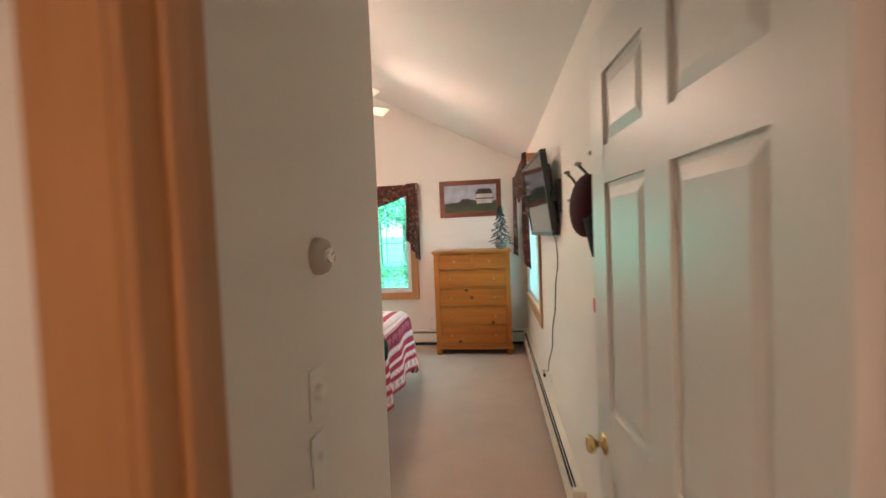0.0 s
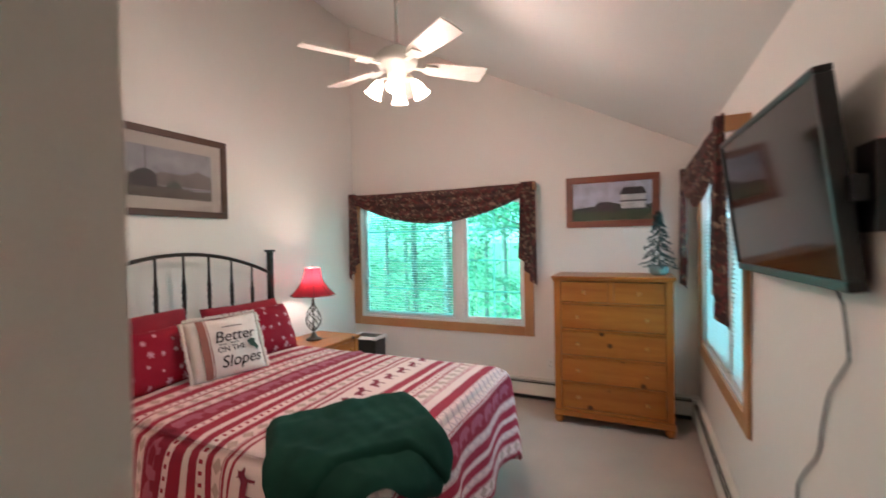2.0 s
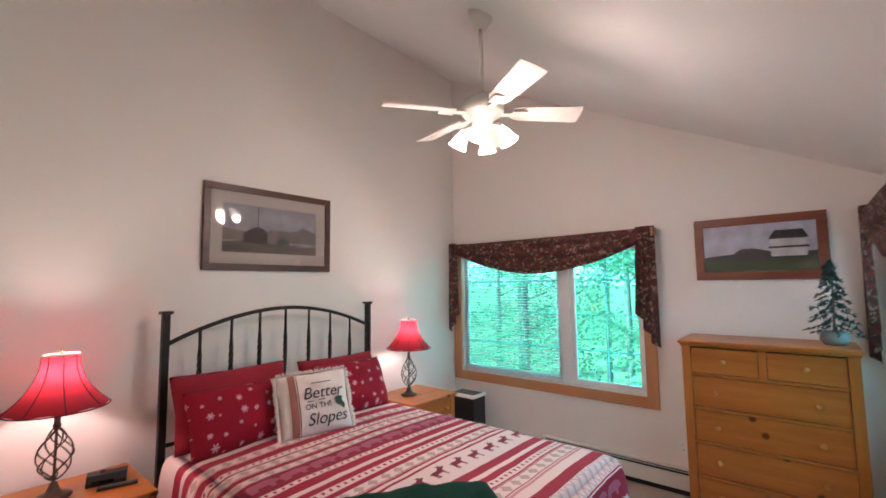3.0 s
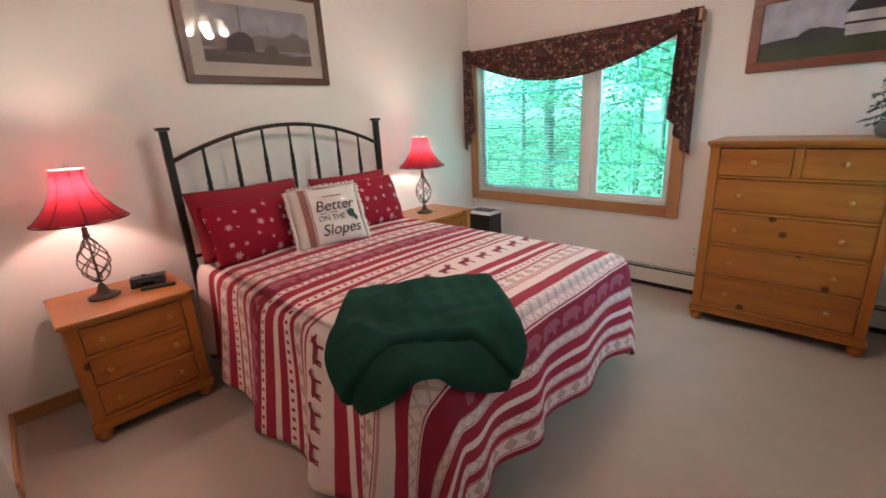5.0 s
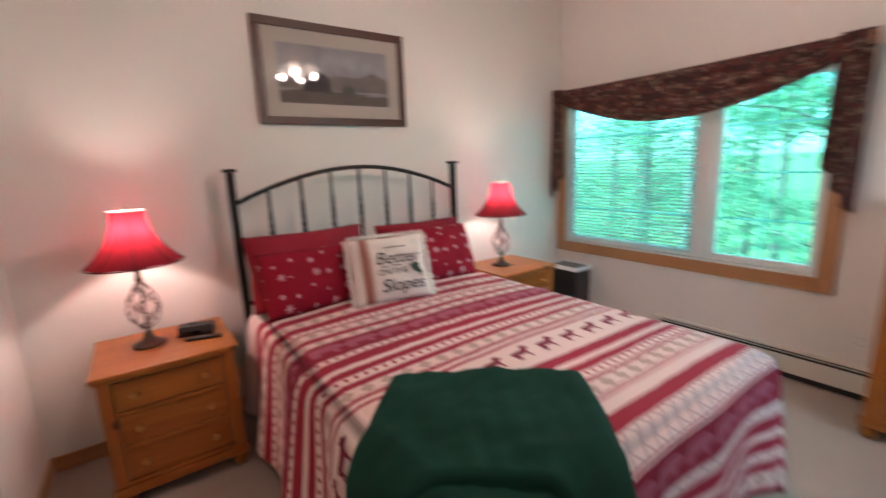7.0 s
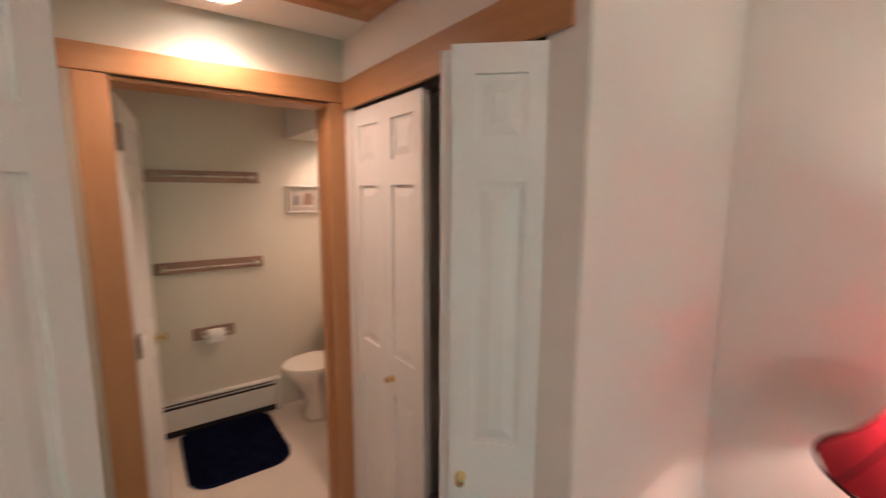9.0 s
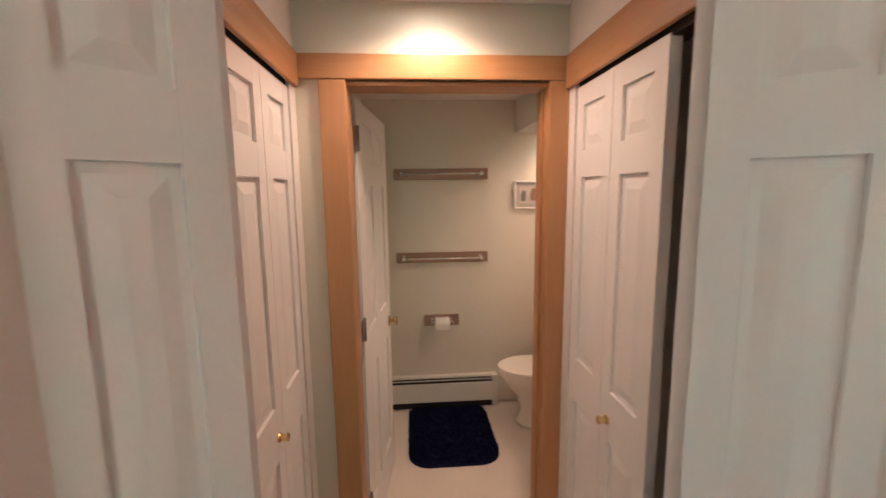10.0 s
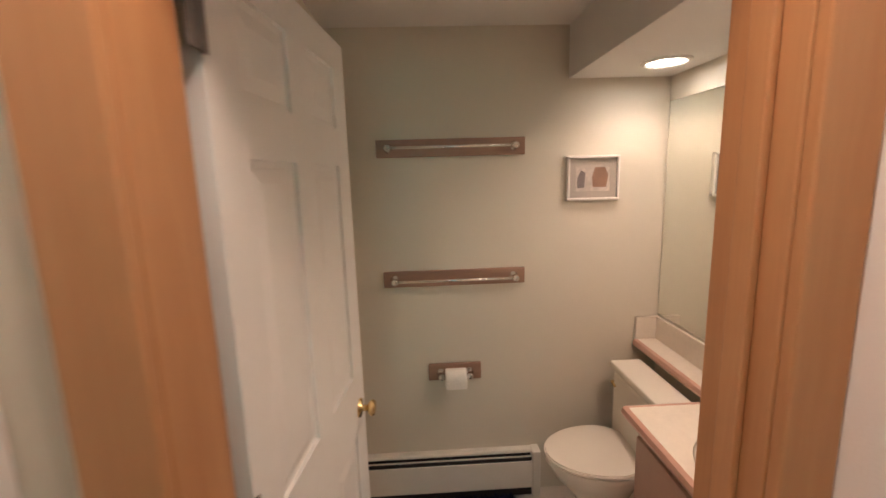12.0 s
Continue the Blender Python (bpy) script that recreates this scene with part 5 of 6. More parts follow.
part("tub", slab([(-0.15, -0.10), (0.15, -0.10), (0.15, 0.10), (-0.15, 0.10)], "z", 0.0, 0.57), M_BLACK, bn)
lb = bmesh.new()
for x0, y0, x1, y1 in ((-0.162, -0.112, 0.162, -0.101), (-0.162, 0.101, 0.162, 0.112), (-0.162, -0.1005, -0.151, 0.1005), (0.151, -0.1005, 0.162, 0.1005)):
    box(lb, x0, y0, 0.545, x1, y1, 0.582, 0.004)
part("liner", lb, M_BINBAG, bn, "white plastic liner folded over the rim")


# ---- curtains: swag and two tails ----
def swag(length, m, label, ext, drop=0.30, tail=1.02):
    s = thing("swag_curtain", (0, 0, 0), label, "curtain", "swag curtains")
    s.matrix_world = m
    part("pole", tube([(-ext + 0.02, -0.10, 2.13), (length + 0.12, -0.10, 2.13)], 0.016, 10), M_TRIMX, s, "honey wood curtain pole")
    for x in (-ext + 0.045, length + 0.12):
        b = part("bracket", boxes((x - 0.02, -0.115, 2.09, x + 0.02, -0.002, 2.165, 0.006)), M_TRIM, s)

    def f(a, b):
        x = -ext + 0.04 + (length + 0.08 + ext) * a
        sag = math.sin(math.pi * a) ** 0.8
        top = 2.165 - 0.012 * sag
        low = 2.10 - drop * sag
        z = top + (low - top) * b
        ripple = 0.016 * math.sin(b * 20 + 2.0 * math.sin(math.pi * a)) * (0.4 + 0.6 * sag) + 0.006 * noise.noise(Vector((a * 9, b * 4, 2)))
        y = -0.122 - 0.035 * math.sin(math.pi * b) * sag + ripple
        return (x, y, z)
    sw = part("swag", sheet(50, 26, f), M_SWAG, s, fix=False)
    sw.modifiers.new("thickness", "SOLIDIFY").thickness = 0.004
    for side in (0, 1):
        def g(a, b, side=side):
            w = 0.12 + 0.035 * b
            x = -ext + w * a if side == 0 else length + 0.135 - w * a
            ln = tail - 0.30 * a ** 1.2
            z = 2.175 - ln * b
            y = -0.125 + 0.028 * math.sin(a * 17 + 1.0 * b) * (0.55 + 0.45 * b)
            return (x + 0.012 * math.sin(a * 17 + 1.4), y, z)
        tl = part("tail", sheet(34, 24, g), M_SWAG, s, fix=False)
        tl.modifiers.new("thickness", "SOLIDIFY").thickness = 0.004
    return s


swag(W1[2] - W1[0], pose(W1[0], YN, 0), "dark floral swag curtain over the wide window", 0.085)
swag(W2[2] - W2[0], pose(XE, W2[2], 0, 0, 0, -90), "dark floral swag curtain over the side window", 0.17)


# ---- framed pictures ----
def picture(place, rz, w, h, frame_w, mat, matw, art, label):
    """Local x along the wall, y out of the wall towards the room as minus, z up; origin at the lower left corner."""
    p = thing("framed_picture", place, label, "picture", rz=rz)
    p["group"] = "pictures"
    for b in ((0, -0.026, 0, w, -0.001, frame_w), (0, -0.026, h - frame_w, w, -0.001, h), (0, -0.026, frame_w, frame_w, -0.001, h - frame_w), (w - frame_w, -0.026, frame_w, w, -0.001, h - frame_w)):
        part("frame_side", boxes((*b, 0.005)), mat, p)
    part("mount", boxes((frame_w, -0.010, frame_w, w - frame_w, -0.002, h - frame_w)), M_MATBOARD if matw else M_DARK, p)
    x0, z0, x1, z1 = frame_w + matw, frame_w + matw, w - frame_w - matw, h - frame_w - matw
    for k, (name, m, pts) in enumerate(art):
        bm = bmesh.new()
        slab([(x0 + (x1 - x0) * a, z0 + (z1 - z0) * b) for a, b in pts], "y", -0.0112 - 0.0006 * k, -0.0103, bm)
        part(name, bm, m, p)
    gl = part("glazing", boxes((frame_w, -0.018, frame_w, w - frame_w, -0.0165, h - frame_w)), M_PICGLASS, p)
    gl.visible_shadow = False
    return p


def tone(name, c):
    return material(name, c, 0.8, vary=0.35, scale=9, fine=70, bump=0.0)


A_SKY, A_FOG, A_BARN, A_FIELD, A_TREE, A_ROOF = tone("print_sky", (0.33, 0.32, 0.33)), tone("print_mist", (0.20, 0.17, 0.15)), tone("print_barn", (0.05, 0.042, 0.04)), tone("print_field", (0.13, 0.105, 0.085)), tone("print_trees", (0.09, 0.10, 0.075)), tone("print_roof", (0.07, 0.06, 0.065))
FULL = [(0, 0), (1, 0), (1, 1), (0, 1)]
barn = [("sky", A_SKY, FULL), ("mist", A_FOG, [(0, 0.25), (1, 0.25), (1, 0.50), (0.85, 0.62), (0.7, 0.5), (0.5, 0.52), (0.35, 0.42), (0.15, 0.46), (0, 0.5)]),
        ("field", A_FIELD, [(0, 0), (1, 0), (1, 0.24), (0.6, 0.2), (0.3, 0.28), (0, 0.2)]),
        ("barn", A_BARN, [(0.20, 0.2), (0.44, 0.2), (0.44, 0.42), (0.40, 0.52), (0.33, 0.56), (0.26, 0.50), (0.20, 0.40)]),
        ("pole", A_BARN, [(0.335, 0.56), (0.343, 0.56), (0.342, 0.98), (0.337, 0.98)]), ("bush", A_TREE, [(0.52, 0.2), (0.68, 0.2), (0.66, 0.32), (0.6, 0.36), (0.54, 0.3)]),
        ("road", A_SKY, [(0.72, 0.16), (1, 0.20), (1, 0.24), (0.80, 0.21)])]
picture((XW + 0.002, 2.868, 1.822), 90, 1.04, 0.63, 0.05, M_FRAME, 0.085, barn, "wide framed print of a barn in mist")
P_SKY, P_HILL, P_GRASS, P_HOUSE, P_RF = tone("print_pale_sky", (0.56, 0.59, 0.70)), tone("print_hill", (0.07, 0.08, 0.075)), tone("print_grass", (0.085, 0.115, 0.06)), tone("print_house", (0.78, 0.76, 0.74)), tone("print_house_roof", (0.06, 0.05, 0.06))
farm = [("sky", P_SKY, FULL), ("hill", P_HILL, [(0, 0.1), (1, 0.1), (1, 0.4), (0.8, 0.35), (0.6, 0.42), (0.45, 0.5), (0.3, 0.38), (0.15, 0.36), (0, 0.32)]),
        ("meadow", P_GRASS, [(0, 0), (1, 0), (1, 0.28), (0.5, 0.22), (0, 0.26)]), ("house", P_HOUSE, [(0.62, 0.3), (0.92, 0.3), (0.92, 0.66), (0.62, 0.66)]),
        ("porch_roof", P_RF, [(0.60, 0.47), (0.94, 0.47), (0.93, 0.51), (0.61, 0.51)]), ("roof", P_RF, [(0.60, 0.66), (0.94, 0.66), (0.89, 0.84), (0.66, 0.84)]), ("wing", P_RF, [(0.30, 0.3), (0.5, 0.3), (0.5, 0.42), (0.38, 0.5), (0.3, 0.42)])]
picture((-0.105, YN - 0.002, 1.706), 0, 0.81, 0.48, 0.062, M_FRAMER, 0.0, farm, "reddish framed print of a white farmhouse")
chair_art = [("ground_print", tone("print_cream", (0.62, 0.55, 0.48)), FULL), ("chair_print", tone("print_tan", (0.36, 0.20, 0.13)), [(0.5, 0.15), (0.9, 0.15), (0.95, 0.6), (0.85, 0.9), (0.55, 0.9), (0.48, 0.55)]),
             ("basket_print", tone("print_grey", (0.22, 0.19, 0.18)), [(0.05, 0.12), (0.25, 0.15), (0.28, 0.7), (0.15, 0.8), (0.05, 0.5)])]
picture((-2.075, BS + 0.001, 1.50), 180, 0.245, 0.205, 0.012, M_WFRAME, 0.03, chair_art, "small white-framed print of chairs")

# ---- ceiling fan ----
FX, FY, FZ = -0.83, 3.71, 2.69
fan = thing("ceiling_fan", (FX, FY, FZ), "white ceiling fan with lit tulip glass lights", "ceiling fan")
part("downrod", tube([(0, 0, 0.10), (0, 0, roof(FX) - FZ - 0.02)], 0.012, 10), M_FAN, fan)
part("canopy", lathe([(0.0, roof(FX) - FZ - 0.10), (0.03, roof(FX) - FZ - 0.10), (0.07, roof(FX) - FZ - 0.04), (0.075, roof(FX) - FZ + 0.03), (0, roof(FX) - FZ + 0.03)], 24), M_FAN, fan)
part("motor_housing", lathe([(0, 0.13), (0.03, 0.125), (0.05, 0.10), (0.10, 0.085), (0.125, 0.06), (0.13, 0.02), (0.115, -0.005), (0.07, -0.02), (0.06, -0.06), (0.045, -0.085), (0, -0.09)], 32), M_FAN, fan)
for a in (-31, 43, 108, 168, 235):
    q = pose(0, 0, 0, 0, 0, a)
    arm = turned(boxes((0.10, -0.018, -0.006, 0.20, 0.018, 0.002, 0.002), (0.17, -0.045, -0.004, 0.26, 0.045, 0.0018, 0.002)), q)
    br = part("blade_bracket", arm, M_FAN, fan)
    outl = [(0.18, -0.045), (0.23, -0.060), (0.57, -0.074), (0.582, -0.068), (0.587, 0.0), (0.582, 0.068), (0.57, 0.074), (0.23, 0.060), (0.18, 0.045)]
    part("blade", turned(slab(outl, "z", 0.003, 0.011), q @ pose(0, 0, 0, -15, 0, 0)), M_BLADE, br)
for k in range(4):
    a = radians(25 + 90 * k)
    ca, sa = math.cos(a), math.sin(a)
    part("light_arm", tube([(0.04 * ca, 0.04 * sa, -0.07), (0.09 * ca, 0.09 * sa, -0.075), (0.105 * ca, 0.105 * sa, -0.095)], 0.009, 8), M_FAN, fan)
    tl = lathe([(0.018, 0.0), (0.026, -0.012), (0.036, -0.04), (0.044, -0.075), (0.056, -0.105), (0.054, -0.105), (0.042, -0.075), (0.033, -0.04), (0.016, -0.006)], 20)
    m = Matrix.Translation((0.105 * ca, 0.105 * sa, -0.09)) @ Matrix.Rotation(radians(28), 4, Vector((sa, -ca, 0)))
    part("tulip_shade", turned(tl, m), M_TULIP, fan, "lit frosted glass tulip")
    lamp("fan_light", "POINT", pose(FX + 0.16 * ca, FY + 0.16 * sa, FZ - 0.215), FANW, WARM, radius=0.035)

# ---- television on its arm ----
tv = thing("television", (0.86, 3.05, 1.765), "black flat television on a tilting wall arm", "television")
tvm = pose(0.910, 3.11, 1.725) @ pose(0, 0, 0, 0, 0, -90 + 3.0) @ pose(0, 0, 0, 7)
tv.matrix_world = tvm
part("bezel", boxes((-0.445, -0.02, -0.265, 0.445, 0.02, -0.238, 0.004), (-0.445, -0.02, 0.248, 0.445, 0.02, 0.265, 0.004), (-0.445, -0.02, -0.2375, -0.43, 0.02, 0.2475, 0.004), (0.43, -0.02, -0.2375, 0.445, 0.02, 0.2475, 0.004)), M_BLACK, tv)
part("screen", boxes((-0.4295, -0.014, -0.2375, 0.4295, 0.018, 0.2475)), M_SCREEN, tv)
part("back_shell", boxes((-0.38, 0.0205, -0.2, 0.38, 0.045, 0.18, 0.01)), M_BLACK, tv)
mnt = thing("tv_wall_mount", (XE, 2.74, 1.70), "black steel wall arm holding the television", "wall mount")
part("wall_plate", boxes((-0.022, -0.12, -0.10, -0.001, -0.02, 0.10, 0.003)), M_BLACK, mnt)
part("arm", boxes((-0.055, -0.10, -0.03, -0.0225, 0.34, 0.03, 0.004)), M_BLACK, mnt)
part("tilt_bracket", boxes((-0.062, 0.30, -0.12, -0.035, 0.42, 0.12, 0.004)), M_BLACK, mnt)
cord = [(0.965, 2.80, 1.49), (0.985, 2.80, 1.42), (0.99, 2.80, 1.28), (0.992, 2.90, 1.16), (0.992, 2.98, 1.02), (0.993, 3.02, 0.92), (0.993, 3.17, 0.76), (0.993, 3.22, 0.62), (0.993, 3.40, 0.48), (0.99, 3.50, 0.36), (0.985, 3.66, 0.30), (0.975, 3.72, 0.285), (0.985, 3.64, 0.272)]
fine = []
for a, b in zip(cord, cord[1:]):
    for k in range(5):
        v = Vector(a).lerp(Vector(b), k / 5)
        fine.append(v + Vector((0, 0.012 * math.sin(len(fine) * 0.5), 0)))
pc = thing("power_cord", (0.98, 2.9, 0.9), "loose dark power cord hanging below the television", "cord")
part("cable", turned(tube(fine, 0.0035, 6), pc.matrix_world.inverted()), M_BLACK, pc)
part("plug", turned(boxes((0.965, 3.62, 0.262, 0.985, 3.66, 0.284, 0.004)), pc.matrix_world.inverted()), M_BLACK, pc)


def wall_plate(place, rz, label, category, kind):
    p = thing("outlet" if kind == "outlet" else "light_switch", place, label, category, rz=rz)
    part("cover_plate", boxes((-0.036, -0.006, -0.058, 0.036, -0.0005, 0.058, 0.003)), M_WHITE, p)
    if kind == "outlet":
        for z in (-0.022, 0.022):
            o = part("socket", boxes((-0.016, -0.009, z - 0.014, 0.016, -0.0062, z + 0.014, 0.003)), M_WHITE, p)
            part("slot", boxes((-0.008, -0.0096, z - 0.004, -0.005, -0.0091, z + 0.007), (0.005, -0.0096, z - 0.004, 0.008, -0.0091, z + 0.007)), M_DARK, o)
    elif kind == "dial":
        part("dial", turned(lathe([(0.018, 0), (0.017, 0.014), (0.012, 0.018), (0, 0.018)], 18), pose(0, -0.006, 0, 90)), M_WHITE, p)
    else:
        part("toggle", boxes((-0.005, -0.018, -0.006, 0.005, -0.0062, 0.010, 0.002)), M_WHITE, p)
    return p


wall_plate((XE, 3.36, 0.34), 90 - 180, "white duplex outlet above the heater", "outlet", "outlet")
wall_plate((-0.28, YN, 0.36), 0, "white outlet beside the dresser", "outlet", "outlet")
wall_plate((XT, 0.970, 1.140), 90, "white dimmer dial beside the entry", "switch", "dial")
wall_plate((XT, 0.965, 0.985), 90, "white toggle light switch beside the entry", "switch", "toggle")
th = thing("thermostat", (XT, 1.015, 1.458), "round white wall thermostat", "thermostat")
part("ring", turned(lathe([(0.046, 0), (0.046, 0.012), (0.040, 0.026), (0.0, 0.027)], 28), pose(0.0005, 0, 0, 0, 90)), M_PALEKNOB, th)
part("dial", turned(lathe([(0.021, 0.0275), (0.020, 0.038), (0.016, 0.043), (0, 0.044)], 24), pose(0.0005, 0, 0, 0, 90)), M_CHROME, th, "clear dial")

# ---- coat rack with cap and lanyard ----
rk = thing("coat_rack", (XE, 1.96, 1.640), "grey scalloped wall rack with knobbed hooks", "coat rack")
ol = [(0.0, -0.06)]
for k in range(4):
    b = -0.24 * k
    ol += [(b + 0.0, 0.035), (b - 0.02, 0.048), (b - 0.045, 0.04), (b - 0.06, 0.055), (b - 0.12, 0.068), (b - 0.18, 0.055)]
ol += [(-0.96, 0.04), (-0.96, -0.06)]
part("plate", slab(ol, "x", -0.018, -0.001), M_NICKEL, rk)
for k in range(4):
    y = -0.035 - 0.245 * k
    up = part("upper_hook", tube([(-0.019, y, 0.01), (-0.04, y + 0.01, 0.04), (-0.055, y + 0.03, 0.075), (-0.075, y + 0.055, 0.105)], 0.006, 8), M_LAMPIRON, rk)
    part("hook_knob", lathe([(0, 0), (0.012, 0.003), (0.015, 0.010), (0.010, 0.016), (0, 0.017)], 14, (-0.076, y + 0.056, 0.100)), M_PALEKNOB, up)
    lo = part("lower_hook", tube([(-0.019, y, -0.03), (-0.045, y + 0.01, -0.045), (-0.06, y + 0.03, -0.04), (-0.068, y + 0.045, -0.02)], 0.005, 8), M_LAMPIRON, rk)
    part("hook_knob", lathe([(0, 0), (0.011, 0.003), (0.013, 0.009), (0.009, 0.014), (0, 0.015)], 14, (-0.069, y + 0.046, -0.022)), M_PALEKNOB, lo)
cp = thing("cap", (0.985, 1.73, 1.585), "maroon baseball cap hanging from the coat rack", "cap")
dome = bmesh.new()
sheet(24, 14, lambda a, b: (0.066 * math.cos(2 * math.pi * a) * math.sin(math.pi * b) * (0.9 + 0.1 * b), (0.14 * math.sin(2 * math.pi * a) * math.sin(math.pi * b) + 0.035 * (b - 0.5)), 0.11 * math.cos(math.pi * b)), dome)
part("crown", turned(dome, pose(-0.03, 0.02, 0.0, -28)), M_CAP, cp)
brim = bmesh.new()
sheet(20, 10, lambda a, b: (-0.035 - 0.028 * math.cos(math.pi * (a - 0.5)) + 0.02 * b, -0.085 - 0.03 * b + 0.070 * math.sin(math.pi * (a - 0.5)) * (1 - 0.8 * b ** 4), -0.05 - 0.14 * b + 0.03 * abs(2 * a - 1) ** 2 * (1 - b)), brim)
bo = part("brim", brim, M_CAPDK, cp, fix=False)
bo.modifiers.new("thickness", "SOLIDIFY").thickness = 0.004
part("emblem", boxes((-0.094, -0.005, -0.055, -0.091, 0.012, -0.042)), M_NICKEL, cp)
ly = thing("lanyard", (0.965, 1.665, 1.432), "red whistle on a red cord hanging from the rack", "lanyard")
part("strap", tube([(0, 0.004, 0.14), (0.0, 0.006, 0.0), (0, 0.002, -0.175)], 0.0035, 6), M_REDPL, ly)
part("strap", tube([(0, -0.008, 0.14), (0.0, -0.006, 0.0), (0, -0.001, -0.175)], 0.0035, 6), M_REDPL, ly)
part("clasp", tube([(0, 0, -0.17), (0, 0, -0.195)], 0.006, 8), M_CHROME, ly)
part("whistle", slab([(-0.022, -0.20), (0.014, -0.197), (0.020, -0.215), (0.013, -0.248), (-0.012, -0.250), (-0.018, -0.222)], "x", -0.009, 0.009), M_REDPL, ly)

# ---- small frosted tree on the dresser ----
tt = thing("tabletop_tree", (0.68, 5.43, 1.282), "small frosted artificial fir in a pot", "artificial tree")
part("pot", lathe([(0, 0), (0.055, 0), (0.075, 0.03), (0.072, 0.07), (0.06, 0.085), (0.05, 0.08), (0, 0.078)], 20), M_POT, tt)
part("stem", tube([(0, 0, 0.07), (0.01, 0, 0.3), (0, 0, 0.54)], 0.008, 6, taper=0.4), M_BARK, tt)
nd = bmesh.new()
rn = random.Random(3)
for k in range(46):
    f = k / 46
    a, h = k * 2.4, 0.09 + 0.44 * f
    r = 0.14 * (1 - f) + 0.02
    tip = Vector((r * math.cos(a), r * math.sin(a), h - 0.045 * (1 - f)))
    for j in range(44):
        g = rn.uniform(0.2, 1)
        p = Vector((0, 0, h + 0.02)).lerp(tip, g)
        d = Vector((rn.gauss(0, 1), rn.gauss(0, 1), rn.gauss(0, 0.6))).normalized() * rn.uniform(0.018, 0.034)
        s = d.cross(Vector((0.3, 0.2, 1))).normalized() * 0.008
        nd.faces.new([nd.verts.new(p - s), nd.verts.new(p + d), nd.verts.new(p + s)])
part("needles", nd, M_PINETREE, tt, fix=False)

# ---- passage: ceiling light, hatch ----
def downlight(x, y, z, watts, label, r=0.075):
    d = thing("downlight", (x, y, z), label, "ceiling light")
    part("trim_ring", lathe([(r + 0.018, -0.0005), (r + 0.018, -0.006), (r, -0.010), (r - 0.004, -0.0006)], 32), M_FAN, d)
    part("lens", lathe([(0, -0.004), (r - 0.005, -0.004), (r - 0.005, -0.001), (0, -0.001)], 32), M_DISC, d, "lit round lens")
    lamp("downward_spot", "SPOT", look((x, y, z - 0.02), (x, y, 0)), watts, WARMER, radius=0.06, cone=radians(150))


downlight(-1.40, 0.56, ZL, ALCOVE, "round lit ceiling downlight above the bathroom door")
# Unseen landing fixture, added so the entry door and casing are lit.
downlight(0.45, -0.75, 2.42, LANDING, "unseen round downlight added to light the landing")
downlight(-2.37, -0.87, 2.045, BATHL * 0.6, "round lit downlight in the soffit")
# Bare spot under the soffit, no fixture: added to brighten the bathroom.
lamp("downward_spot", "SPOT", look((-2.37, -0.2, 2.03), (-2.37, -0.2, 0)), BATHL * 1.6, WARMER, radius=0.06, cone=radians(150))
part_h = thing("ceiling_hatch", (-1.62, 0.78, ZL), "wood-framed ceiling hatch in the passage", "hatch")
for b in ((-0.265, -0.13, -0.016, 0.20, -0.06, -0.001), (-0.265, 0.42, -0.016, 0.20, 0.49, -0.001), (-0.265, -0.06, -0.016, -0.195, 0.42, -0.001), (0.13, -0.06, -0.016, 0.20, 0.42, -0.001)):
    part("frame_side", boxes((*b, 0.003)), M_TRIMX, part_h)
part("panel", boxes((-0.195, -0.06, -0.008, 0.13, 0.42, -0.001)), M_TRIMX, part_h)

# ---- bathroom ----
def towel_bar(x0, x1, z0, z1, label, roll=False):
    t = thing("paper_holder" if roll else "towel_bar", (x0, BS, z0), label, "paper holder" if roll else "towel bar")
    w, h = x1 - x0, z1 - z0
    part("backing", boxes((0, 0.001, 0, w, 0.018, h, 0.005)), M_WALNUT, t)
    for x in ((0.055, w - 0.055) if not roll else (0.06, w - 0.06)):
        p = part("post", turned(lathe([(0.021, 0), (0.021, 0.006), (0.010, 0.012), (0.009, 0.04), (0.015, 0.05), (0.015, 0.062), (0.008, 0.070), (0, 0.071)], 16), pose(x, 0.018, h * 0.5, -90)), M_CHROME, t)
    part("bar", tube([(0.055, 0.072, h * 0.5), (w - 0.055, 0.072, h * 0.5)], 0.0065, 10), M_CHROME, t)
    return t


towel_bar(-1.88, -1.206, 1.718, 1.797, "towel bar with chrome posts on a wood backing")
towel_bar(-1.88, -1.21, 1.118, 1.195, "towel bar with chrome posts on a wood backing")
hold = towel_bar(-1.664, -1.405, 0.64, 0.725, "toilet paper holder on a wood backing", True)
roll = thing("paper_roll", (-1.535, BS + 0.072, 0.675), "white toilet paper roll on its holder", "paper roll")
part("paper", turned(lathe([(0.012, -0.05), (0.045, -0.05), (0.047, -0.045), (0.047, 0.045), (0.045, 0.05), (0.012, 0.05), (0.012, -0.05)], 28), pose(0, 0, -0.0, 0, 90)), M_PAPER, roll)
part("sheet_end", boxes((-0.049, 0.044, -0.035, 0.049, 0.0475, 0.0, 0.001)), M_PAPER, roll)

van = thing("vanity_cabinet", (BW, -0.52, 0), "tan bathroom vanity cabinet under the counter", "vanity")
part("body", boxes((0.002, 0.03, 0.08, 0.42, 0.765, 0.765)), M_VAN, van)
part("toe_kick", boxes((0.002, 0.04, 0.0, 0.37, 0.765, 0.0795)), M_DARK, van)
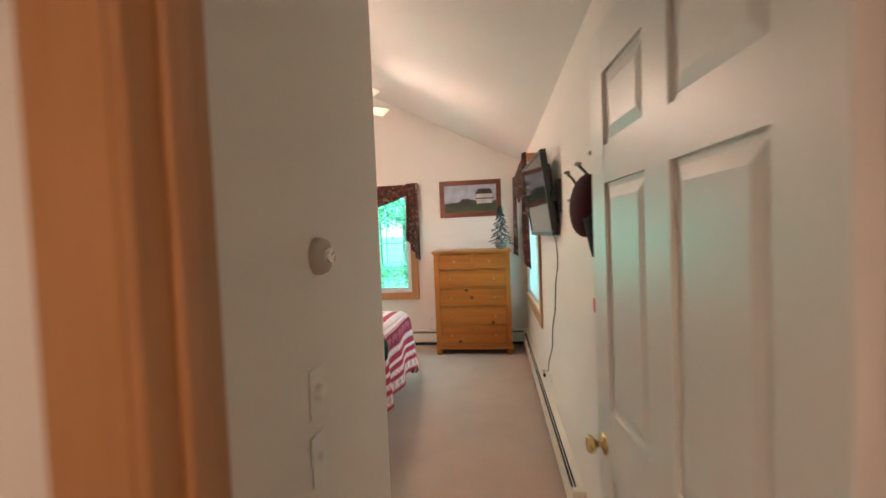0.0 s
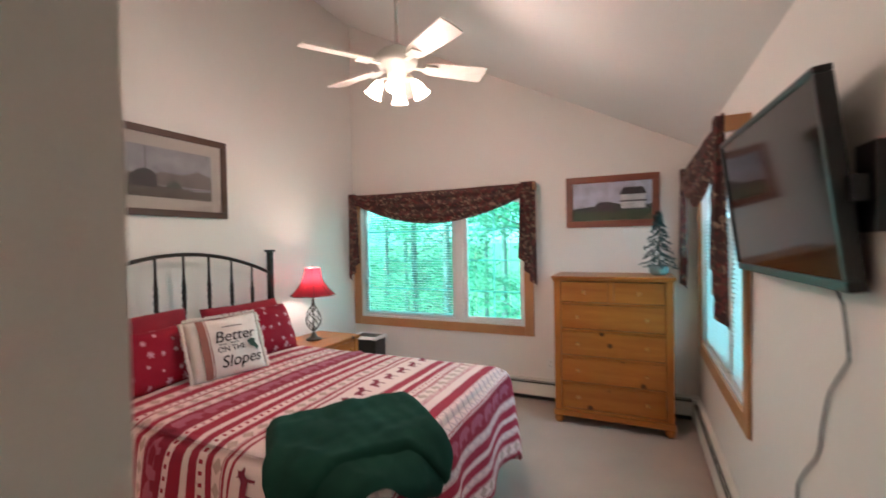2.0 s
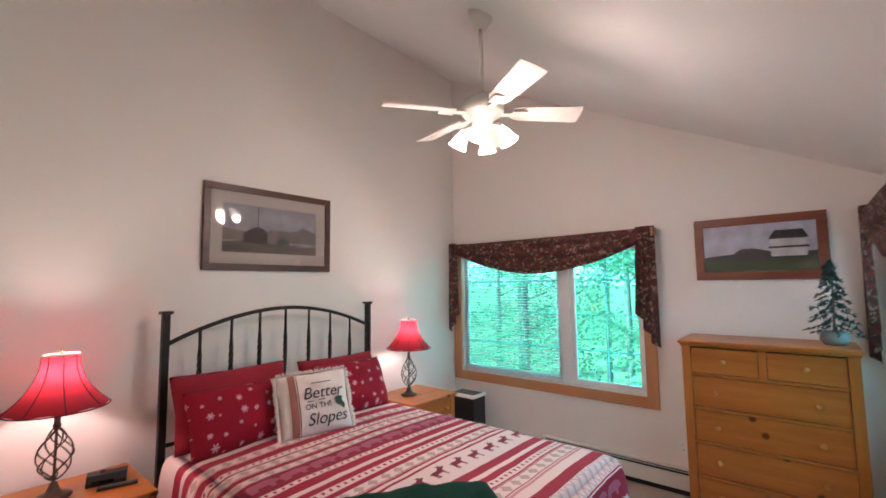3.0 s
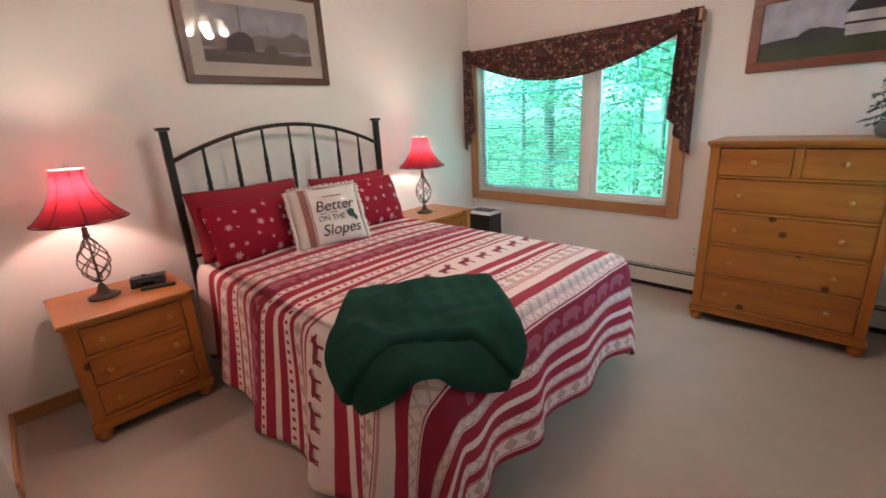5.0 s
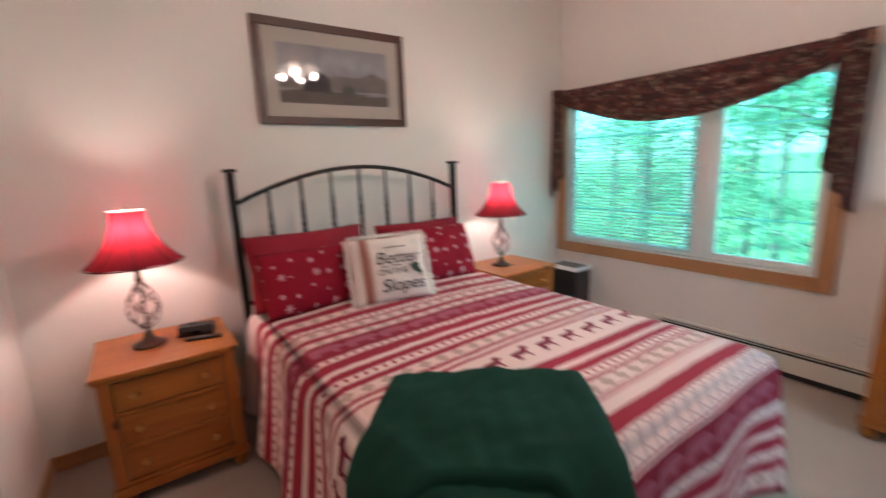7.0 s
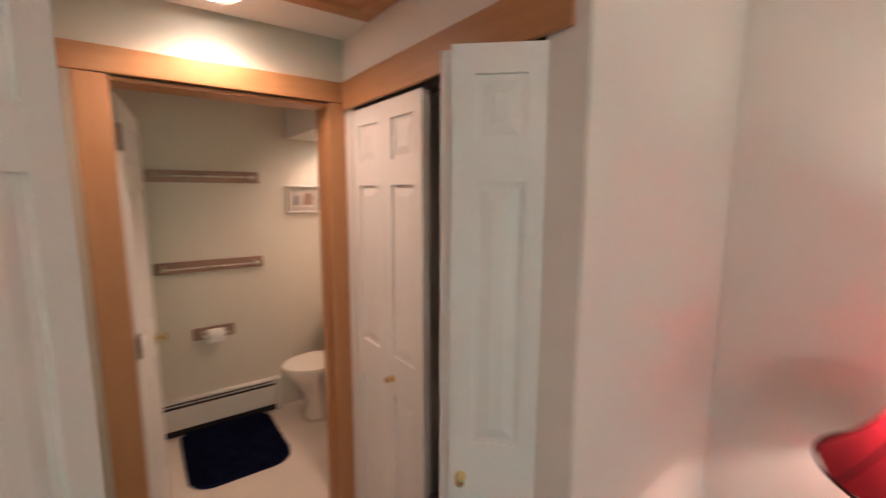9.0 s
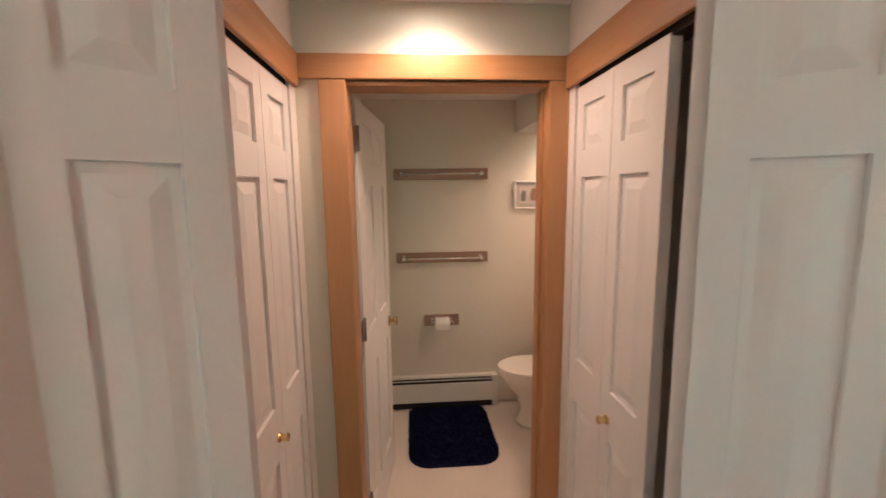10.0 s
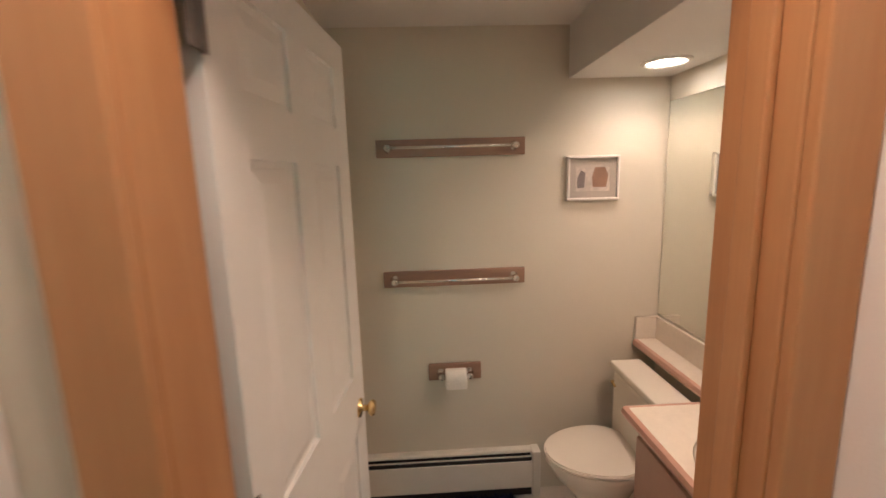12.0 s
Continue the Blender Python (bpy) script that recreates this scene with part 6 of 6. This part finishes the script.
for y in (0.05, 0.41):
    dd = part("door", boxes((0.4205, y, 0.12, 0.438, y + 0.34, 0.73, 0.004)), M_VAN, van)
    knob(dd, (0.438, y + (0.30 if y < 0.2 else 0.04), 0.62), (1, 0, 0), M_BRASS, 0.014, "knob", 0.028)
ct = thing("countertop", (BW, 0, 0.766), "cream laminate counter with rounded pink edge", "countertop")
part("slab", boxes((0.002, -0.52, 0, 0.445, 0.245, 0.04), (0.002, -1.135, 0, 0.105, -0.5205, 0.04)), M_COUNTER, ct)
part("edge", slab([(0.4455, 0.0), (0.459, 0.006), (0.464, 0.02), (0.459, 0.035), (0.4455, 0.0415)], "y", -0.534, 0.245), M_PINK, ct)
part("edge", boxes((0.107, -0.534, 0.0, 0.4445, -0.5205, 0.041, 0.005)), M_PINK, ct)
part("edge", slab([(0.1055, 0.0), (0.118, 0.006), (0.122, 0.02), (0.118, 0.035), (0.1055, 0.0415)], "y", -1.135, -0.535), M_PINK, ct)
part("backsplash", boxes((0.002, -1.1165, 0.042, 0.018, 0.245, 0.155, 0.003), (0.002, -1.135, 0.042, 0.117, -1.117, 0.155, 0.003)), M_COUNTER, ct)
sink = thing("sink", (BW + 0.235, -0.12, 0.806), "white oval drop-in sink", "sink")
part("bowl", lathe([(0.185, 0.001), (0.195, 0.008), (0.185, 0.016), (0.165, 0.010), (0.15, 0.002), (0, 0.0018)], 40, (0, 0, 0), 0.95, 1.15), M_PORC, sink)
mi = tagged(part("mirror", boxes((BW + 0.001, -1.125, 0.935, BW + 0.007, 0.24, 1.935, 0.002)), M_MIRROR), "large frameless wall mirror above the counter", "mirror")

wc = thing("toilet", (-2.16, -0.83, 0), "cream porcelain toilet with closed lid", "toilet")


def egg(r, back):
    out = []
    for k in range(36):
        a = 2 * math.pi * k / 36
        x = r * math.cos(a) * (1.38 if math.cos(a) > 0 else back)
        out.append((x, r * 0.98 * math.sin(a)))
    return out


bw = bmesh.new()
levels = [(0.10, 0.9, 0.0, -0.02), (0.105, 0.9, 0.03, -0.02), (0.085, 1.0, 0.12, -0.02), (0.10, 1.0, 0.22, -0.01), (0.155, 0.95, 0.32, 0.0), (0.18, 0.9, 0.385, 0.0), (0.178, 0.9, 0.392, 0.0)]
rings = [[bw.verts.new((x + dx, y, z)) for x, y in egg(r, bk)] for r, bk, z, dx in levels]
for a, b in zip(rings, rings[1:]):
    for k in range(36):
        f = bw.faces.new((a[k], a[(k + 1) % 36], b[(k + 1) % 36], b[k]))
        f.smooth = True
bw.faces.new(rings[0]), bw.faces.new(rings[-1])
part("bowl", bw, M_PORC, wc)
part("seat", slab(egg(0.186, 0.9), "z", 0.3925, 0.408), M_PORC, wc)
lid = slab(egg(0.188, 0.9), "z", 0.4095, 0.430)
bmesh.ops.bevel(lid, geom=[e for e in lid.edges if abs(e.verts[0].co.z - e.verts[1].co.z) < 1e-4], offset=0.006, segments=2, affect="EDGES")
part("lid", lid, M_PORC, wc)
part("tank", boxes((-0.26, -0.205, 0.36, -0.125, 0.25, 0.705, 0.02)), M_PORC, wc)
part("tank_lid", boxes((-0.262, -0.215, 0.7055, -0.115, 0.26, 0.74, 0.01)), M_PORC, wc)
part("trapway", boxes((-0.24, -0.09, 0.0, -0.05, 0.09, 0.3595, 0.03)), M_PORC, wc)
part("flush_lever", tube([(-0.112, -0.16, 0.66), (-0.10, -0.16, 0.66), (-0.098, -0.12, 0.655)], 0.006, 8), M_BRASS, wc)

bmat = thing("bath_mat", (-1.56, -0.76, -0.004), "navy blue shaggy bath mat on the floor", "bath mat")
mo = []
for cx, cy, a0 in ((0.155, 0.235, 0), (-0.155, 0.235, 90), (-0.155, -0.235, 180), (0.155, -0.235, 270)):
    mo += [(cx + 0.13 * math.cos(radians(a0 + k * 15)), cy + 0.13 * math.sin(radians(a0 + k * 15))) for k in range(7)]
part("backing", slab(mo, "z", 0.0, 0.012), M_MAT, bmat)
tf, tv_ = [], []
rm2 = random.Random(5)
for k in range(6000):
    x, y = rm2.uniform(-0.285, 0.285), rm2.uniform(-0.365, 0.365)
    dx, dy = max(0, abs(x) - 0.155), max(0, abs(y) - 0.235)
    if math.hypot(dx, dy) > 0.128:
        continue
    a, w, hh = rm2.uniform(0, 6.28), 0.006, rm2.uniform(0.014, 0.026)
    i = len(tv_)
    tv_ += [(x - w * math.cos(a), y - w * math.sin(a), 0.011), (x + w * math.cos(a), y + w * math.sin(a), 0.011), (x + rm2.gauss(0, 0.008), y + rm2.gauss(0, 0.008), 0.012 + hh)]
    tf.append((i, i + 1, i + 2))
me = bpy.data.meshes.new("shag")
me.from_pydata(tv_, [], tf)
me.materials.append(M_MAT)
same("shag", me, bmat)
